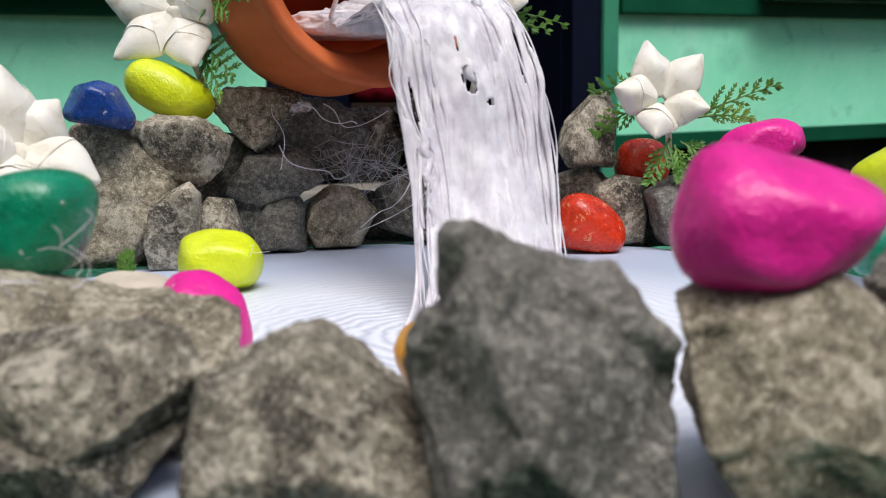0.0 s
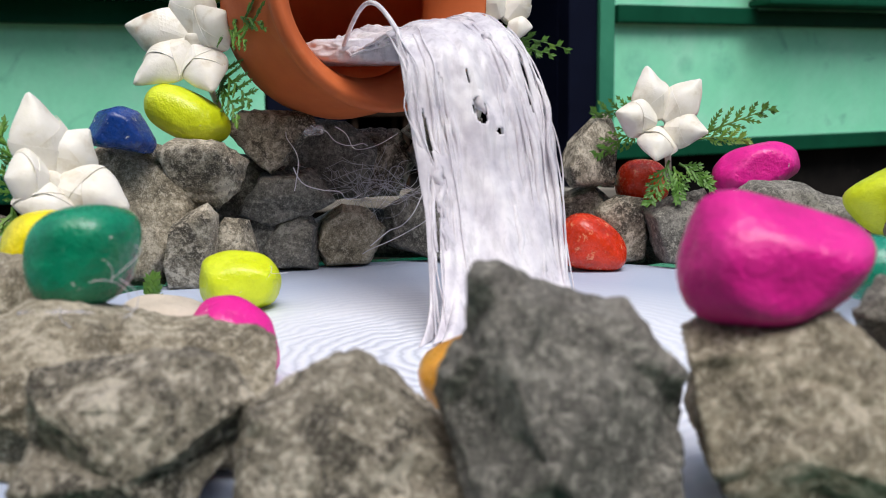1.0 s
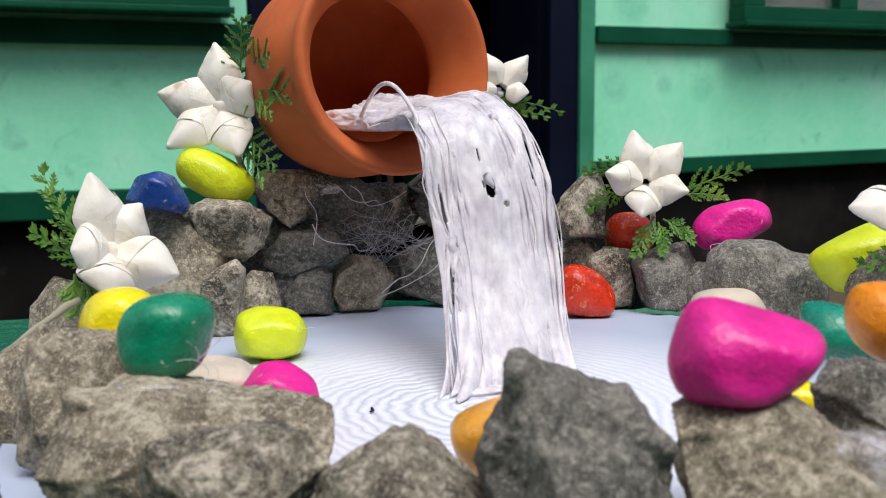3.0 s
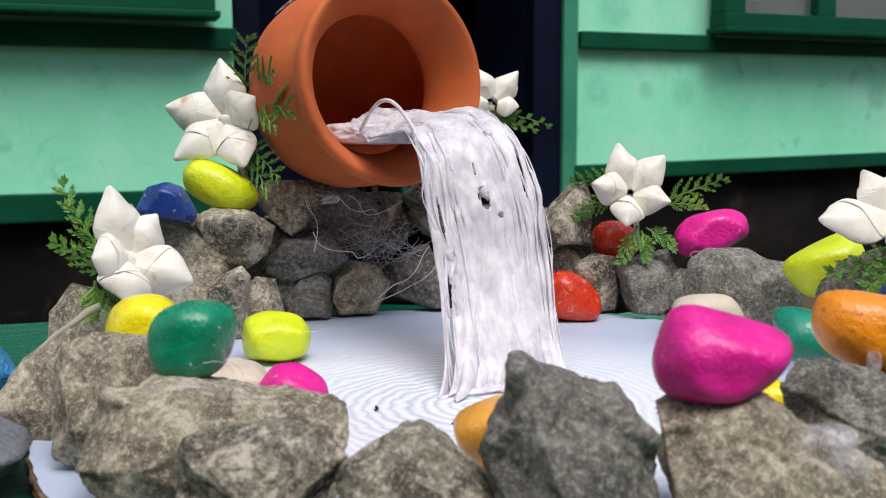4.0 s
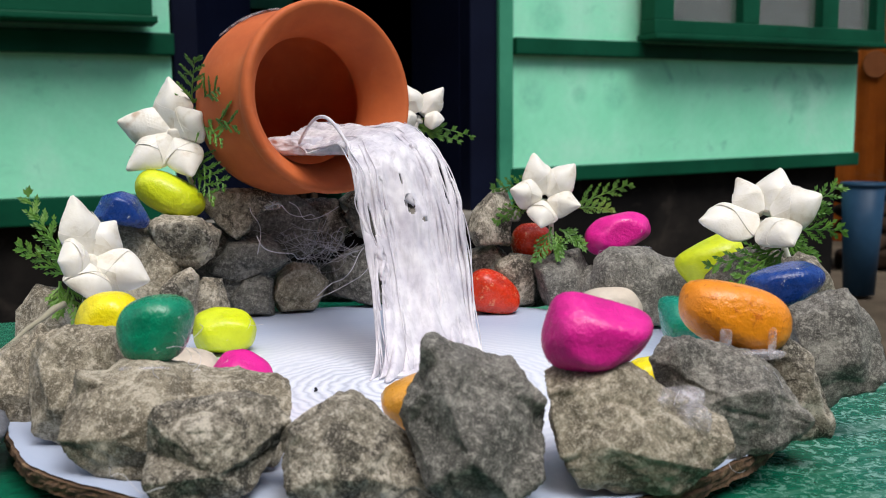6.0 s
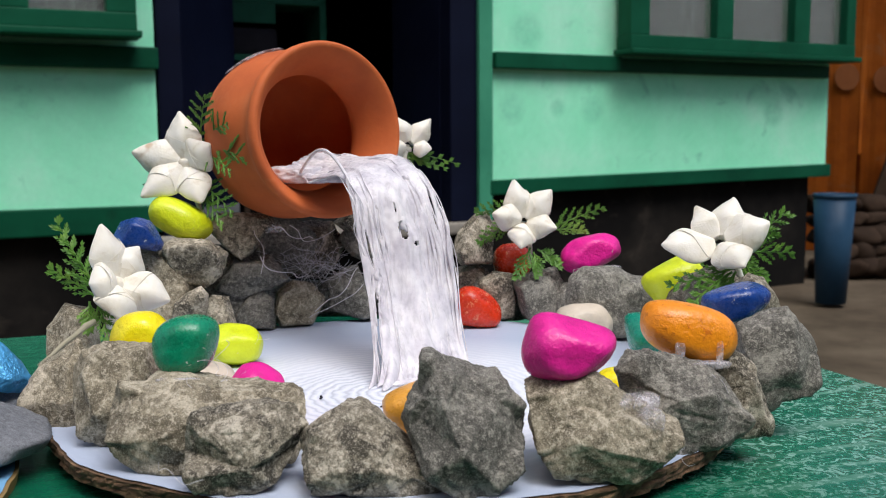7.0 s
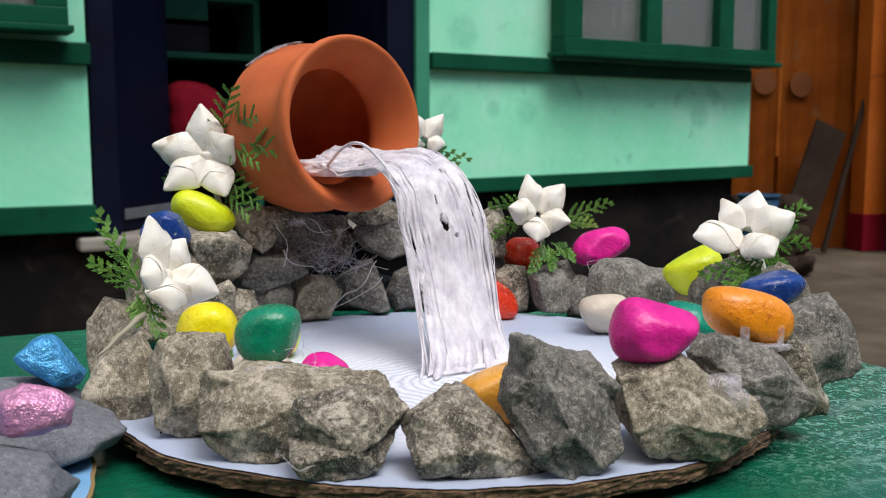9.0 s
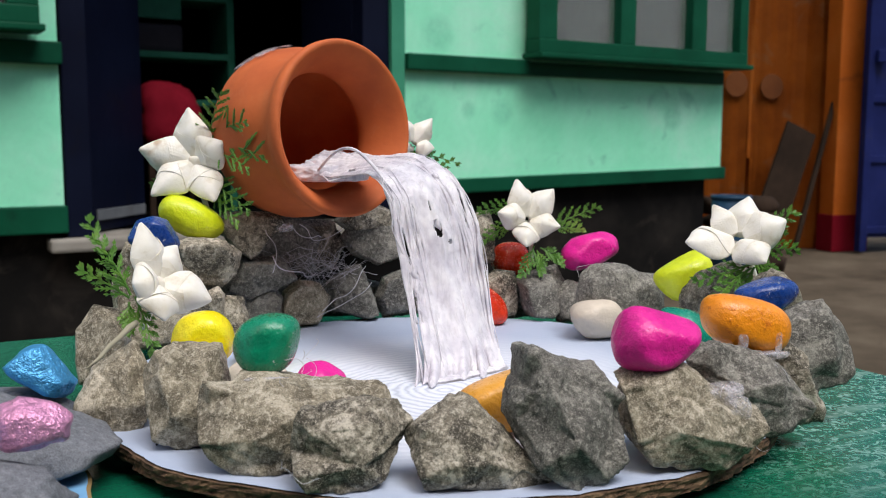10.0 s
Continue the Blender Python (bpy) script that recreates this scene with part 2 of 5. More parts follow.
def wall_mat(name, lo, mid, hi, stain, rough=0.75, smudges=()):
    def build(n, l, p):
        big, fine = tex(n, l, 1.6, 5, 0.65), tex(n, l, 26, 5, 0.7)
        blot = tex(n, l, 4.5, 4, 0.6, distort=0.8)
        c = ramp(n, l, big, [(0.3, lo), (0.5, mid), (0.72, hi)])
        c = mix(n, l, ramp(n, l, blot, [(0.60, (0, 0, 0)), (0.72, (0.55, 0.55, 0.55))]), c, stain)
        for place, size in smudges:
            dist = n.new("ShaderNodeVectorMath")
            dist.operation = "DISTANCE"
            l.new(n.new("ShaderNodeTexCoord").outputs["Object"], dist.inputs[0])
            dist.inputs[1].default_value = place
            soft = ramp(n, l, dist.outputs["Value"], [(size * 0.5, (1, 1, 1)), (size, (0, 0, 0))])
            worn = ramp(n, l, tex(n, l, 22, 5, 0.7), [(0.25, (0.1, 0.1, 0.1)), (0.75, (0.7, 0.7, 0.7))])
            c = mix(n, l, mix(n, l, soft, (0, 0, 0), worn), c, stain)
        c = mix(n, l, ramp(n, l, fine, [(0.3, (0.94, 0.94, 0.94)), (0.6, (1, 1, 1))]), (0, 0, 0), c)
        l.new(c, p.inputs["Base Color"])
        p.inputs["Roughness"].default_value = rough
        p.inputs["Specular IOR Level"].default_value = 0.12
        b = bump(n, l, p, big, 0.3, 0.02)
        bump(n, l, p, fine, 0.12, 0.003, b)
    return mat(name, build)


# old smears on the plaster: place along the wall and size
SMUDGES = [((0.64, 0.0, 1.09), 0.09), ((0.41, 0.0, 1.10), 0.06), ((0.12, 0.0, 1.09), 0.1), ((1.98, 0.0, 1.08), 0.1), ((0.21, 0.0, 1.50), 0.12)]
MINT = wall_mat("mint_plaster", (0.25, 0.82, 0.51), (0.32, 0.87, 0.58), (0.47, 0.90, 0.68), (0.17, 0.56, 0.38), 0.75, SMUDGES)
DARK_GREEN = wall_mat("dark_green_paint", (0.002, 0.044, 0.022), (0.003, 0.068, 0.033), (0.006, 0.092, 0.047), (0.006, 0.022, 0.013), 0.5)
NAVY = wall_mat("navy_paint", (0.002, 0.003, 0.012), (0.003, 0.005, 0.017), (0.005, 0.008, 0.024), (0.006, 0.006, 0.010), 0.5)
# Shade of the recess is painted into this near-black base, with brown stains.
PLINTH = wall_mat("shade_black_plinth", (0.004, 0.004, 0.004), (0.007, 0.0065, 0.006), (0.022, 0.019, 0.016), (0.045, 0.037, 0.03), 0.95)
# Near-black base: the shade inside the room is put into the colour.
INSIDE = wall_mat("shade_black_room", (0.006, 0.006, 0.006), (0.009, 0.009, 0.009), (0.014, 0.014, 0.014), (0.006, 0.006, 0.006), 0.9)
EARTH = wall_mat("trodden_earth", (0.045, 0.034, 0.023), (0.085, 0.066, 0.046), (0.13, 0.104, 0.074), (0.055, 0.04, 0.028), 0.95)
TARP = wall_mat("orange_brown_sheet", (0.22, 0.05, 0.006), (0.34, 0.088, 0.009), (0.42, 0.13, 0.022), (0.27, 0.145, 0.07), 0.6)
PATCH = wall_mat("faded_brown_patch", (0.09, 0.03, 0.010), (0.13, 0.042, 0.013), (0.17, 0.06, 0.02), (0.1, 0.05, 0.03), 0.7)
POST_ORANGE = wall_mat("orange_paint_post", (0.36, 0.085, 0.010), (0.46, 0.11, 0.013), (0.52, 0.14, 0.025), (0.16, 0.04, 0.014), 0.6)
BLUE_METAL = wall_mat("blue_gate_paint", (0.006, 0.010, 0.06), (0.010, 0.016, 0.09), (0.016, 0.024, 0.12), (0.03, 0.03, 0.06), 0.5)
PLASTIC_BLUE = wall_mat("blue_plastic", (0.012, 0.038, 0.078), (0.017, 0.050, 0.096), (0.023, 0.062, 0.112), (0.027, 0.07, 0.125), 0.4)
WOOD = wall_mat("weathered_wood", (0.013, 0.008, 0.005), (0.028, 0.017, 0.011), (0.05, 0.031, 0.02), (0.014, 0.01, 0.007), 0.85)
CLOTH_RED = wall_mat("red_cloth", (0.12, 0.002, 0.008), (0.17, 0.003, 0.012), (0.21, 0.006, 0.018), (0.13, 0.003, 0.007), 0.85)
SHELF = wall_mat("green_shelf_paint", (0.012, 0.09, 0.055), (0.02, 0.13, 0.08), (0.033, 0.16, 0.10), (0.012, 0.05, 0.035), 0.5)
SKYB = wall_mat("sky_blue_board_paint", (0.10, 0.32, 0.62), (0.18, 0.45, 0.75), (0.55, 0.70, 0.85), (0.7, 0.78, 0.86), 0.5)
CARD = wall_mat("brown_card", (0.2, 0.13, 0.06), (0.32, 0.21, 0.09), (0.42, 0.28, 0.11), (0.2, 0.12, 0.05), 0.9)
INK = wall_mat("dark_scrap", (0.02, 0.02, 0.025), (0.03, 0.03, 0.04), (0.05, 0.05, 0.06), (0.02, 0.02, 0.02), 0.8)


def glass(n, l, p):
    p.inputs["Base Color"].default_value = (0.9, 0.95, 0.93, 1)
    p.inputs["Roughness"].default_value = 0.08
    p.inputs["Specular IOR Level"].default_value = 0.3
    p.inputs["Transmission Weight"].default_value = 0.95
    p.inputs["IOR"].default_value = 1.25


GLASS = mat("window_glass", glass)


def curtain(n, l, p):
    m = n.new("ShaderNodeMapping")
    m.inputs["Scale"].default_value = (40, 1, 5)
    l.new(n.new("ShaderNodeTexCoord").outputs["Object"], m.inputs["Vector"])
    t = tex(n, l, 1.0, 4, 0.6, vec=m.outputs[0])
    l.new(ramp(n, l, t, [(0.35, (0.005, 0.006, 0.006)), (0.54, (0.012, 0.015, 0.014)), (0.70, (0.075, 0.085, 0.08))]), p.inputs["Base Color"])
    p.inputs["Roughness"].default_value = 0.9


CURTAIN = mat("lace_curtain", curtain)

# ---- building blocks ----


def part(name, bm, material, parent=None, label="", smooth=False):
    me = bpy.data.meshes.new(name)
    bm.to_mesh(me)
    bm.free()
    me.materials.append(material)
    if smooth:
        me.polygons.foreach_set("use_smooth", [True] * len(me.polygons))
    ob = new(name, me)
    if parent is not None:
        ob.parent = parent
    return tagged(ob, label)


def thing(name, label, category, group="", at=None):
    e = new(name)
    e.empty_display_size = 0.02
    if at is not None:
        e.matrix_basis = at
    return tagged(e, label, category, group)


def box(x0, x1, y0, y1, z0, z1, bevel=0.0, bm=None):
    b = bm if bm is not None else bmesh.new()
    r = bmesh.ops.create_cube(b, size=1, matrix=Matrix.Translation(((x0 + x1) / 2, (y0 + y1) / 2, (z0 + z1) / 2)) @ Matrix.Diagonal((x1 - x0, y1 - y0, z1 - z0, 1)))
    if bevel:
        es = list({e for v in r["verts"] for e in v.link_edges})
        bmesh.ops.bevel(b, geom=es, offset=bevel, segments=2, profile=0.6, affect="EDGES")
    return b


SPHERES = {}


def sphere(level):
    if level not in SPHERES:
        b = bmesh.new()
        bmesh.ops.create_icosphere(b, subdivisions=level, radius=1)
        b.verts.ensure_lookup_table()
        SPHERES[level] = (np.array([v.co[:] for v in b.verts]), [[v.index for v in f.verts] for f in b.faces])
        b.free()
    return SPHERES[level]


def lump(size, planes, round_p, rough, seed, level, chips=0.0):
    """A stone-like solid: a ball cut back softly by planes (unit normal, offset), roughened, and brought to its size."""
    d, faces = sphere(level)
    nrm = np.array([p[:3] for p in planes])
    off = np.array([p[3] for p in planes])
    k = np.maximum(d @ nrm.T, 0) / off
    r = (k ** round_p).sum(1) ** (-1 / round_p)
    v = d * r[:, None]
    lo, hi = v.min(0), v.max(0)
    v = (v - (lo + hi) / 2) / (hi - lo)
    if rough:
        mm = np.array(size)
        o = Vector((seed * 3.7, seed * 1.9, seed * 5.3))
        for i in range(len(v)):
            q = Vector(v[i] * mm) + o
            f = rough * (noise.fractal(q * 55, 0.8, 2.1, 5) * 0.6 + noise.fractal(q * 260, 0.9, 2.0, 3) * 0.22)
            if chips:
                f -= chips * max(0.0, noise.noise(q * 38) - 0.25)
            v[i] *= 1 + f
        lo, hi = v.min(0), v.max(0)
        v = (v - (lo + hi) / 2) / (hi - lo)
    return v * np.array(size), faces


def solid(name, v, faces, material, at, smooth, turn=(0, 0, 0)):
    me = bpy.data.meshes.new(name)
    me.from_pydata([tuple(p) for p in v], [], faces)
    me.materials.append(material)
    if smooth:
        me.polygons.foreach_set("use_smooth", [True] * len(me.polygons))
    ob = new(name, me)
    ob.matrix_basis = pose(*at, *turn)
    return ob


def outline_planes(corners, rnd, slant):
    """Two slanting planes for each side of a front outline (x, z corners)."""
    pts = [Vector(c) for c in corners]
    area = sum(a.x * b.y - b.x * a.y for a, b in zip(pts, pts[1:] + pts[:1]))
    if area < 0:
        pts.reverse()
    out = []
    for a, b in zip(pts, pts[1:] + pts[:1]):
        e = b - a
        n = Vector((e.y, -e.x)).normalized()
        c = max(n.dot(a), 0.15)
        for s in (-1, 1):
            t = s * slant * rnd.uniform(0.35, 1.0)
            m = math.sqrt(1 + t * t)
            out.append((n.x / m, t / m, n.y / m, c / m))
    return out


def inside(p, pts):
    hit = False
    for a, b in zip(pts, pts[1:] + pts[:1]):
        if (a.y > p.y) != (b.y > p.y) and p.x < (b.x - a.x) * (p.y - a.y) / (b.y - a.y) + a.x:
            hit = not hit
    return hit


def broken_side(pts, crests, rims, size, sign):
    """One side of a broken stone: flat facets between its outline and its crests (x, z, how far they stand out)."""
    mid = sum(pts, Vector((0, 0))) / len(pts)
    flat, deep = [p.copy() for p in pts], list(rims)
    for x, z, d in crests:
        p = Vector((x, z))
        while not inside(p, pts):
            p = p.lerp(mid, 0.15)
        flat.append(p)
        deep.append(sign * d)
    out, _, faces, origin, _, _ = delaunay_2d_cdt(flat, [], [list(range(len(pts)))], 1, 1e-5)
    verts = [Vector((p.x * size[0] / 2, deep[o[0]] * size[1] / 2 if o else 0.0, p.y * size[2] / 2)) for p, o in zip(out, origin)]
    return verts, [list(f) for f in faces]


def rock(at, size, corners, seed, tone, level, label="", group="rocks of the pond", rough=1.0, turn=0.0, ridges=()):
    """A broken stone: facets between its outline and its crests, with chipped, pitted faces."""
    rnd = random.Random(seed)
    pts = [Vector(c) for c in corners]
    if sum(a.x * b.y - b.x * a.y for a, b in zip(pts, pts[1:] + pts[:1])) < 0:
        pts.reverse()
    mid = sum(pts, Vector((0, 0))) / len(pts)

    def chunk():
        """A cleft face: nearly flat, tilted its own way, bevelled towards the outline, broken once across."""
        tx, tz = rnd.uniform(-0.45, 0.45), rnd.uniform(-0.45, 0.45)
        got = []
        for p in pts:
            q = p.lerp(mid, rnd.uniform(0.10, 0.28))
            got.append((q.x, q.y, min(1.0, max(0.25, 0.70 + tx * p.x + tz * p.y + rnd.uniform(-0.08, 0.08)))))
        q = mid + Vector((rnd.uniform(-0.35, 0.35), rnd.uniform(-0.35, 0.35)))
        got.append((q.x, q.y, min(1.0, 0.82 + tx * q.x + tz * q.y)))
        return got

    def shoulders(edge):
        return [(*p.lerp(mid, rnd.uniform(0.08, 0.18)), max(rnd.uniform(0.15, 0.42), 0.06 - r)) for p, r in zip(pts, edge)]

    rims = [rnd.uniform(-0.25, 0.3) if p.y > -0.25 else rnd.uniform(-0.8, -0.6) if ridges else rnd.uniform(-0.1, 0.1) for p in pts]
    front, ff = broken_side(pts, list(ridges) + shoulders(rims) if ridges else chunk(), rims, size, -1)
    back, bf = broken_side(pts, chunk(), rims, size, 1)
    tree = BVHTree.FromPolygons(front + back, ff + [[k + len(front) for k in f] for f in bf])
    c = Vector((mid.x * size[0] / 2, 0, mid.y * size[2] / 2))
    d, faces = sphere(level)
    o = Vector((seed * 3.7, seed * 1.9, seed * 5.3))
    v = np.zeros((len(d), 3))
    half = Vector(size) / 2
    for i in range(len(d)):
        ray = Vector((d[i][0] * half.x, d[i][1] * half.y, d[i][2] * half.z)).normalized()
        p, n, _, _ = tree.ray_cast(c, ray)
        if p is None:
            p, n, _, _ = tree.ray_cast(c, (ray + Vector((0.003, 0.002, -0.003))).normalized())
        if p is None:
            p, n = c + ray * min(half), ray
        if n.dot(ray) < 0:
            n = -n
        n = (n + ray).normalized()
        q = p + o
        w = noise.fractal(q * 60, 0.8, 2.1, 4) * 0.0008 + noise.fractal(q * 260, 0.7, 2.1, 3) * 0.00055
        w -= 0.0022 * max(0.0, noise.noise(q * 70) - 0.32) + 0.0014 * max(0.0, noise.noise(q * 190) - 0.30)
        w -= 0.0012 * max(0.0, 0.10 - abs(noise.noise(q * 34))) / 0.10
        v[i] = p + n * (w * rough * min(1.0, size[0] / 0.06))
    ob = solid("rock", v, faces, STONE[tone], at, True, (0, 0, turn))
    words = {"grey": "rough grey-brown broken rock with pale and dark patches", "dark": "rough dark grey broken rock with sharp facets",
             "tan": "rough tan-grey broken rock dusted pale", "slate": "smooth slate-grey painted rock on the blue board"}
    return tagged(ob, label or words[tone], "rock", group)


def pebble(at, size, turn, material, label, seed, corners=None, p=5, rough=0.02):
    rnd = random.Random(seed)
    pl = outline_planes(corners, rnd, 0.5) if corners else []
    for _ in range(9 if not corners else 4):
        d = Vector((rnd.gauss(0, 1), rnd.gauss(0, 1), rnd.gauss(0, 1))).normalized()
        pl.append((*d, rnd.uniform(0.85, 1.0)))
    for s in (-1, 1):
        for ax in range(3):
            d = [0, 0, 0]
            d[ax] = s
            pl.append((*d, 0.95))
    v, f = lump(size, pl, p, rough, seed, 4)
    ob = solid("pebble", v, f, material, at, True, turn)
    return tagged(ob, label, "pebble", "painted pebbles")

# ---- ground and house front ----
gm = bmesh.new()
bmesh.ops.create_grid(gm, x_segments=120, y_segments=120, size=60)
for vv in gm.verts:
    vv.co.z = 0.02 * noise.noise(vv.co * 0.7) - 0.02
tagged(part("ground", gm, EARTH), "trodden brown earth yard in front of the house", "ground", kind="structure")

HOUSE = Matrix.Translation((0.856, 4.65, 0)) @ pose(0, 0, 0, 0, 0, 18)


def house(name, bm, material, label, category, parent=None, kind="structure"):
    ob = part(name, bm, material, parent, label)
    if parent is None:
        ob.matrix_basis = HOUSE
        tagged(ob, label, category, kind=kind)
    return ob


# x along the front, y into the house, z up
house("wall_east", box(-0.02, 2.44, 0.0, 0.22, 0.70, 3.3), MINT, "pale mint-green plastered house wall with stains", "wall")
house("wall_west", box(-5.2, -1.71, 0.0, 0.22, 0.62, 3.3), MINT, "pale mint-green plastered house wall with stains", "wall")
house("wall_over_door", box(-1.71, -0.02, 0.0, 0.22, 2.65, 3.3), MINT, "mint-green plaster over the doorway", "wall")
house("wall_end", box(2.22, 2.44, 0.22, 4.2, 0.70, 3.3), MINT, "mint-green plastered end wall of the house", "wall")
house("wall_back", box(-5.2, 2.44, 4.2, 4.4, 0.0, 3.3), INSIDE, "plastered back wall of the house, room shade painted near-black", "wall")
house("wall_inner_west", box(-5.2, -5.0, 0.22, 4.2, 0.0, 3.3), INSIDE, "plastered side wall of the house, room shade painted near-black", "wall")
house("plinth_east", box(-0.06, 2.36, 0.06, 0.30, -0.1, 0.70), PLINTH, "recessed plinth under the house wall, its shade painted near-black", "plinth")
house("plinth_west", box(-5.2, -1.66, 0.06, 0.30, -0.1, 0.62), PLINTH, "recessed plinth under the house wall, its shade painted near-black", "plinth")
house("door_step", box(-1.78, 0.02, -0.06, 0.35, 0.44, 0.50, 0.015), wall_mat("grey_cement", (0.16, 0.145, 0.125), (0.24, 0.22, 0.19), (0.32, 0.3, 0.26), (0.12, 0.10, 0.08), 0.9), "worn grey cement door step", "step")
house("plinth_door", box(-1.66, -0.06, 0.06, 0.30, -0.1, 0.44), PLINTH, "recessed plinth under the door step, its shade painted near-black", "plinth")
house("floor", box(-5.0, 2.3, 0.3, 4.2, 0.3, 0.50), INSIDE, "floor inside the house, room shade painted near-black", "floor")
house("ceiling", box(-5.2, 2.44, -0.35, 4.4, 3.3, 3.42), INSIDE, "plain unseen ceiling and eave of the house, room shade painted near-black", "ceiling")
house("trim", box(-0.0, 0.80, -0.05, 0.02, 1.30, 1.385, 0.008), DARK_GREEN, "dark green painted ledge along the wall", "trim")
house("trim", box(0.80, 2.41, -0.035, 0.02, 1.30, 1.375, 0.006), DARK_GREEN, "dark green painted ledge under the window", "trim")
house("trim", box(-5.2, -1.70, -0.05, 0.02, 1.25, 1.345, 0.008), DARK_GREEN, "dark green painted ledge along the wall", "trim")
bb = box(-0.02, 2.46, -0.03, 0.08, 0.635, 0.715, 0.008)
for vv in bb.verts:
    vv.co.z += 0.018 * vv.co.x
house("baseboard_east", bb, DARK_GREEN, "dark green band along the foot of the wall", "baseboard")
house("baseboard_west", box(-5.2, -1.70, -0.03, 0.08, 0.525, 0.645, 0.008), DARK_GREEN, "dark green band along the foot of the wall", "baseboard")
house("jamb_trim", box(-0.085, -0.005, -0.025, 0.22, 0.50, 2.65, 0.006), wall_mat("mid_green_paint", (0.03, 0.20, 0.12), (0.05, 0.27, 0.16), (0.07, 0.33, 0.2), (0.03, 0.14, 0.08), 0.5), "green painted door jamb", "trim")

door = thing("door_1", "navy blue double door, one leaf open inward", "door", at=HOUSE)
tagged(door, kind="structure")
for x0, x1 in ((-1.70, -1.59), (-0.24, -0.086)):
    part("door_frame", box(x0, x1, 0.0, 0.16, 0.50, 2.62, 0.008), NAVY, door, "navy door post")
part("door_frame", box(-1.59, -0.24, 0.0, 0.16, 2.5, 2.62, 0.008), NAVY, door)
leafm = part("door_leaf", box(0, 0.52, 0.0, 0.04, 0.0, 1.98, 0.005), NAVY, door, "navy plank leaf standing half open")
leafm.matrix_basis = pose(-1.585, 0.10, 0.51, 0, 0, 48)
rail = part("kick_rail", box(0.05, 0.50, -0.012, -0.002, 0.05, 0.10, 0.003), wall_mat("worn_grey_edge", (0.10, 0.11, 0.12), (0.14, 0.15, 0.16), (0.2, 0.2, 0.21), (0.1, 0.1, 0.1), 0.6), leafm, "worn grey strip at the foot of the leaf")
leaf2 = part("door_leaf", box(-0.52, 0, 0.0, 0.04, 0.0, 1.98, 0.005), NAVY, door, "navy plank leaf folded back inside")
leaf2.matrix_basis = pose(-0.245, 0.12, 0.51, 0, 0, -84)


def window(name, x0, x1, z0, z1, mullions, label):
    w = thing(name, label, "window", at=HOUSE)
    tagged(w, kind="structure")
    t, y0, y1 = 0.15, -0.16, -0.03
    part("window_frame", box(x0, x1, y0, y1, z0, z0 + 0.075, 0.006), DARK_GREEN, w)
    part("window_frame", box(x0, x1, y0, y1, z1 - 0.1, z1, 0.006), DARK_GREEN, w)
    for a, b in mullions:
        part("mullion", box(a, b, y0 + 0.004, y1 - 0.004, z0 + 0.075, z1 - 0.1, 0.005), DARK_GREEN, w)
    for (a, b), (c, d) in zip(mullions, mullions[1:]):
        g = part("pane", box(b - 0.003, c + 0.003, -0.095, -0.089, z0 + 0.072, z1 - 0.097), GLASS, w, "dull reflecting glass")
        g.visible_shadow = False
        part("curtain", box(b, c, -0.052, -0.046, z0 + 0.075, z1 - 0.1), CURTAIN, w, "grey lace curtain behind the glass")
    part("window_sill", box(x0 - 0.015, x1 + 0.015, -0.20, -0.02, z0 - 0.03, z0 - 0.002, 0.006), DARK_GREEN, w, "thick dark green sill")
    return w


window("window_1", 0.775, 2.485, 1.42, 2.6, [(0.775, 0.905), (1.38, 1.50), (1.975, 2.10), (2.41, 2.485)], "dark green wooden window box with three panes")
window("window_2", -3.6, -1.80, 1.40, 2.6, [(-3.6, -3.45), (-2.95, -2.82), (-2.35, -2.22), (-1.92, -1.80)], "dark green wooden window box with mesh panes")

# things seen in the dark doorway
cab = thing("shelf_unit", "green painted open shelf unit in the dark room", "shelf", at=HOUSE @ pose(-1.1, 0.9, 0.50))
for z in (0.62, 0.88, 1.20):
    part("shelf_board", box(-0.42, 0.50, 0.0, 0.32, z, z + 0.035, 0.004), SHELF, cab)
for x in (-0.42, 0.46):
    part("side_panel", box(x, x + 0.04, 0.0, 0.32, 0.0, 1.30, 0.004), SHELF, cab)
part("shelf_front", box(-0.38, 0.2, 0.0, 0.02, 1.09, 1.20, 0.004), SHELF, cab)
bx = box(-0.28, 0.22, 0.03, 0.30, 0.915, 1.07, 0.03)
stereo = part("dark_case", bx, INK)
stereo.matrix_basis = HOUSE @ pose(-1.1, 0.9, 0.50)
tagged(stereo, "black rounded case on the green shelf", "case")
v, f = lump((0.34, 0.26, 0.36), [(0, 0, 1, 0.9), (1, 0, 0, 0.9), (-1, 0, 0, 0.9), (0, 1, 0, 0.9), (0, -1, 0, 0.9), (0, 0, -1, 0.8), (0.6, -0.4, 0.68, 0.95)], 4, 0.12, 77, 4)
sack = solid("red_cloth", v, f, CLOTH_RED, (0, 0, 0), True)
sack.matrix_basis = HOUSE @ pose(-1.06, 0.62, 1.06)
tagged(sack, "crumpled bright red cloth bundle in the doorway", "cloth")
stool = thing("stool", "dark wooden stool under the red bundle", "stool", at=HOUSE @ pose(-1.06, 0.62, 0.50))
part("seat", box(-0.17, 0.17, -0.15, 0.15, 0.36, 0.39, 0.006), WOOD, stool)
for x in (-0.15, 0.12):
    for y in (-0.13, 0.10):
        part("leg", box(x, x + 0.03, y, y + 0.03, 0.0, 0.36, 0.003), WOOD, stool)

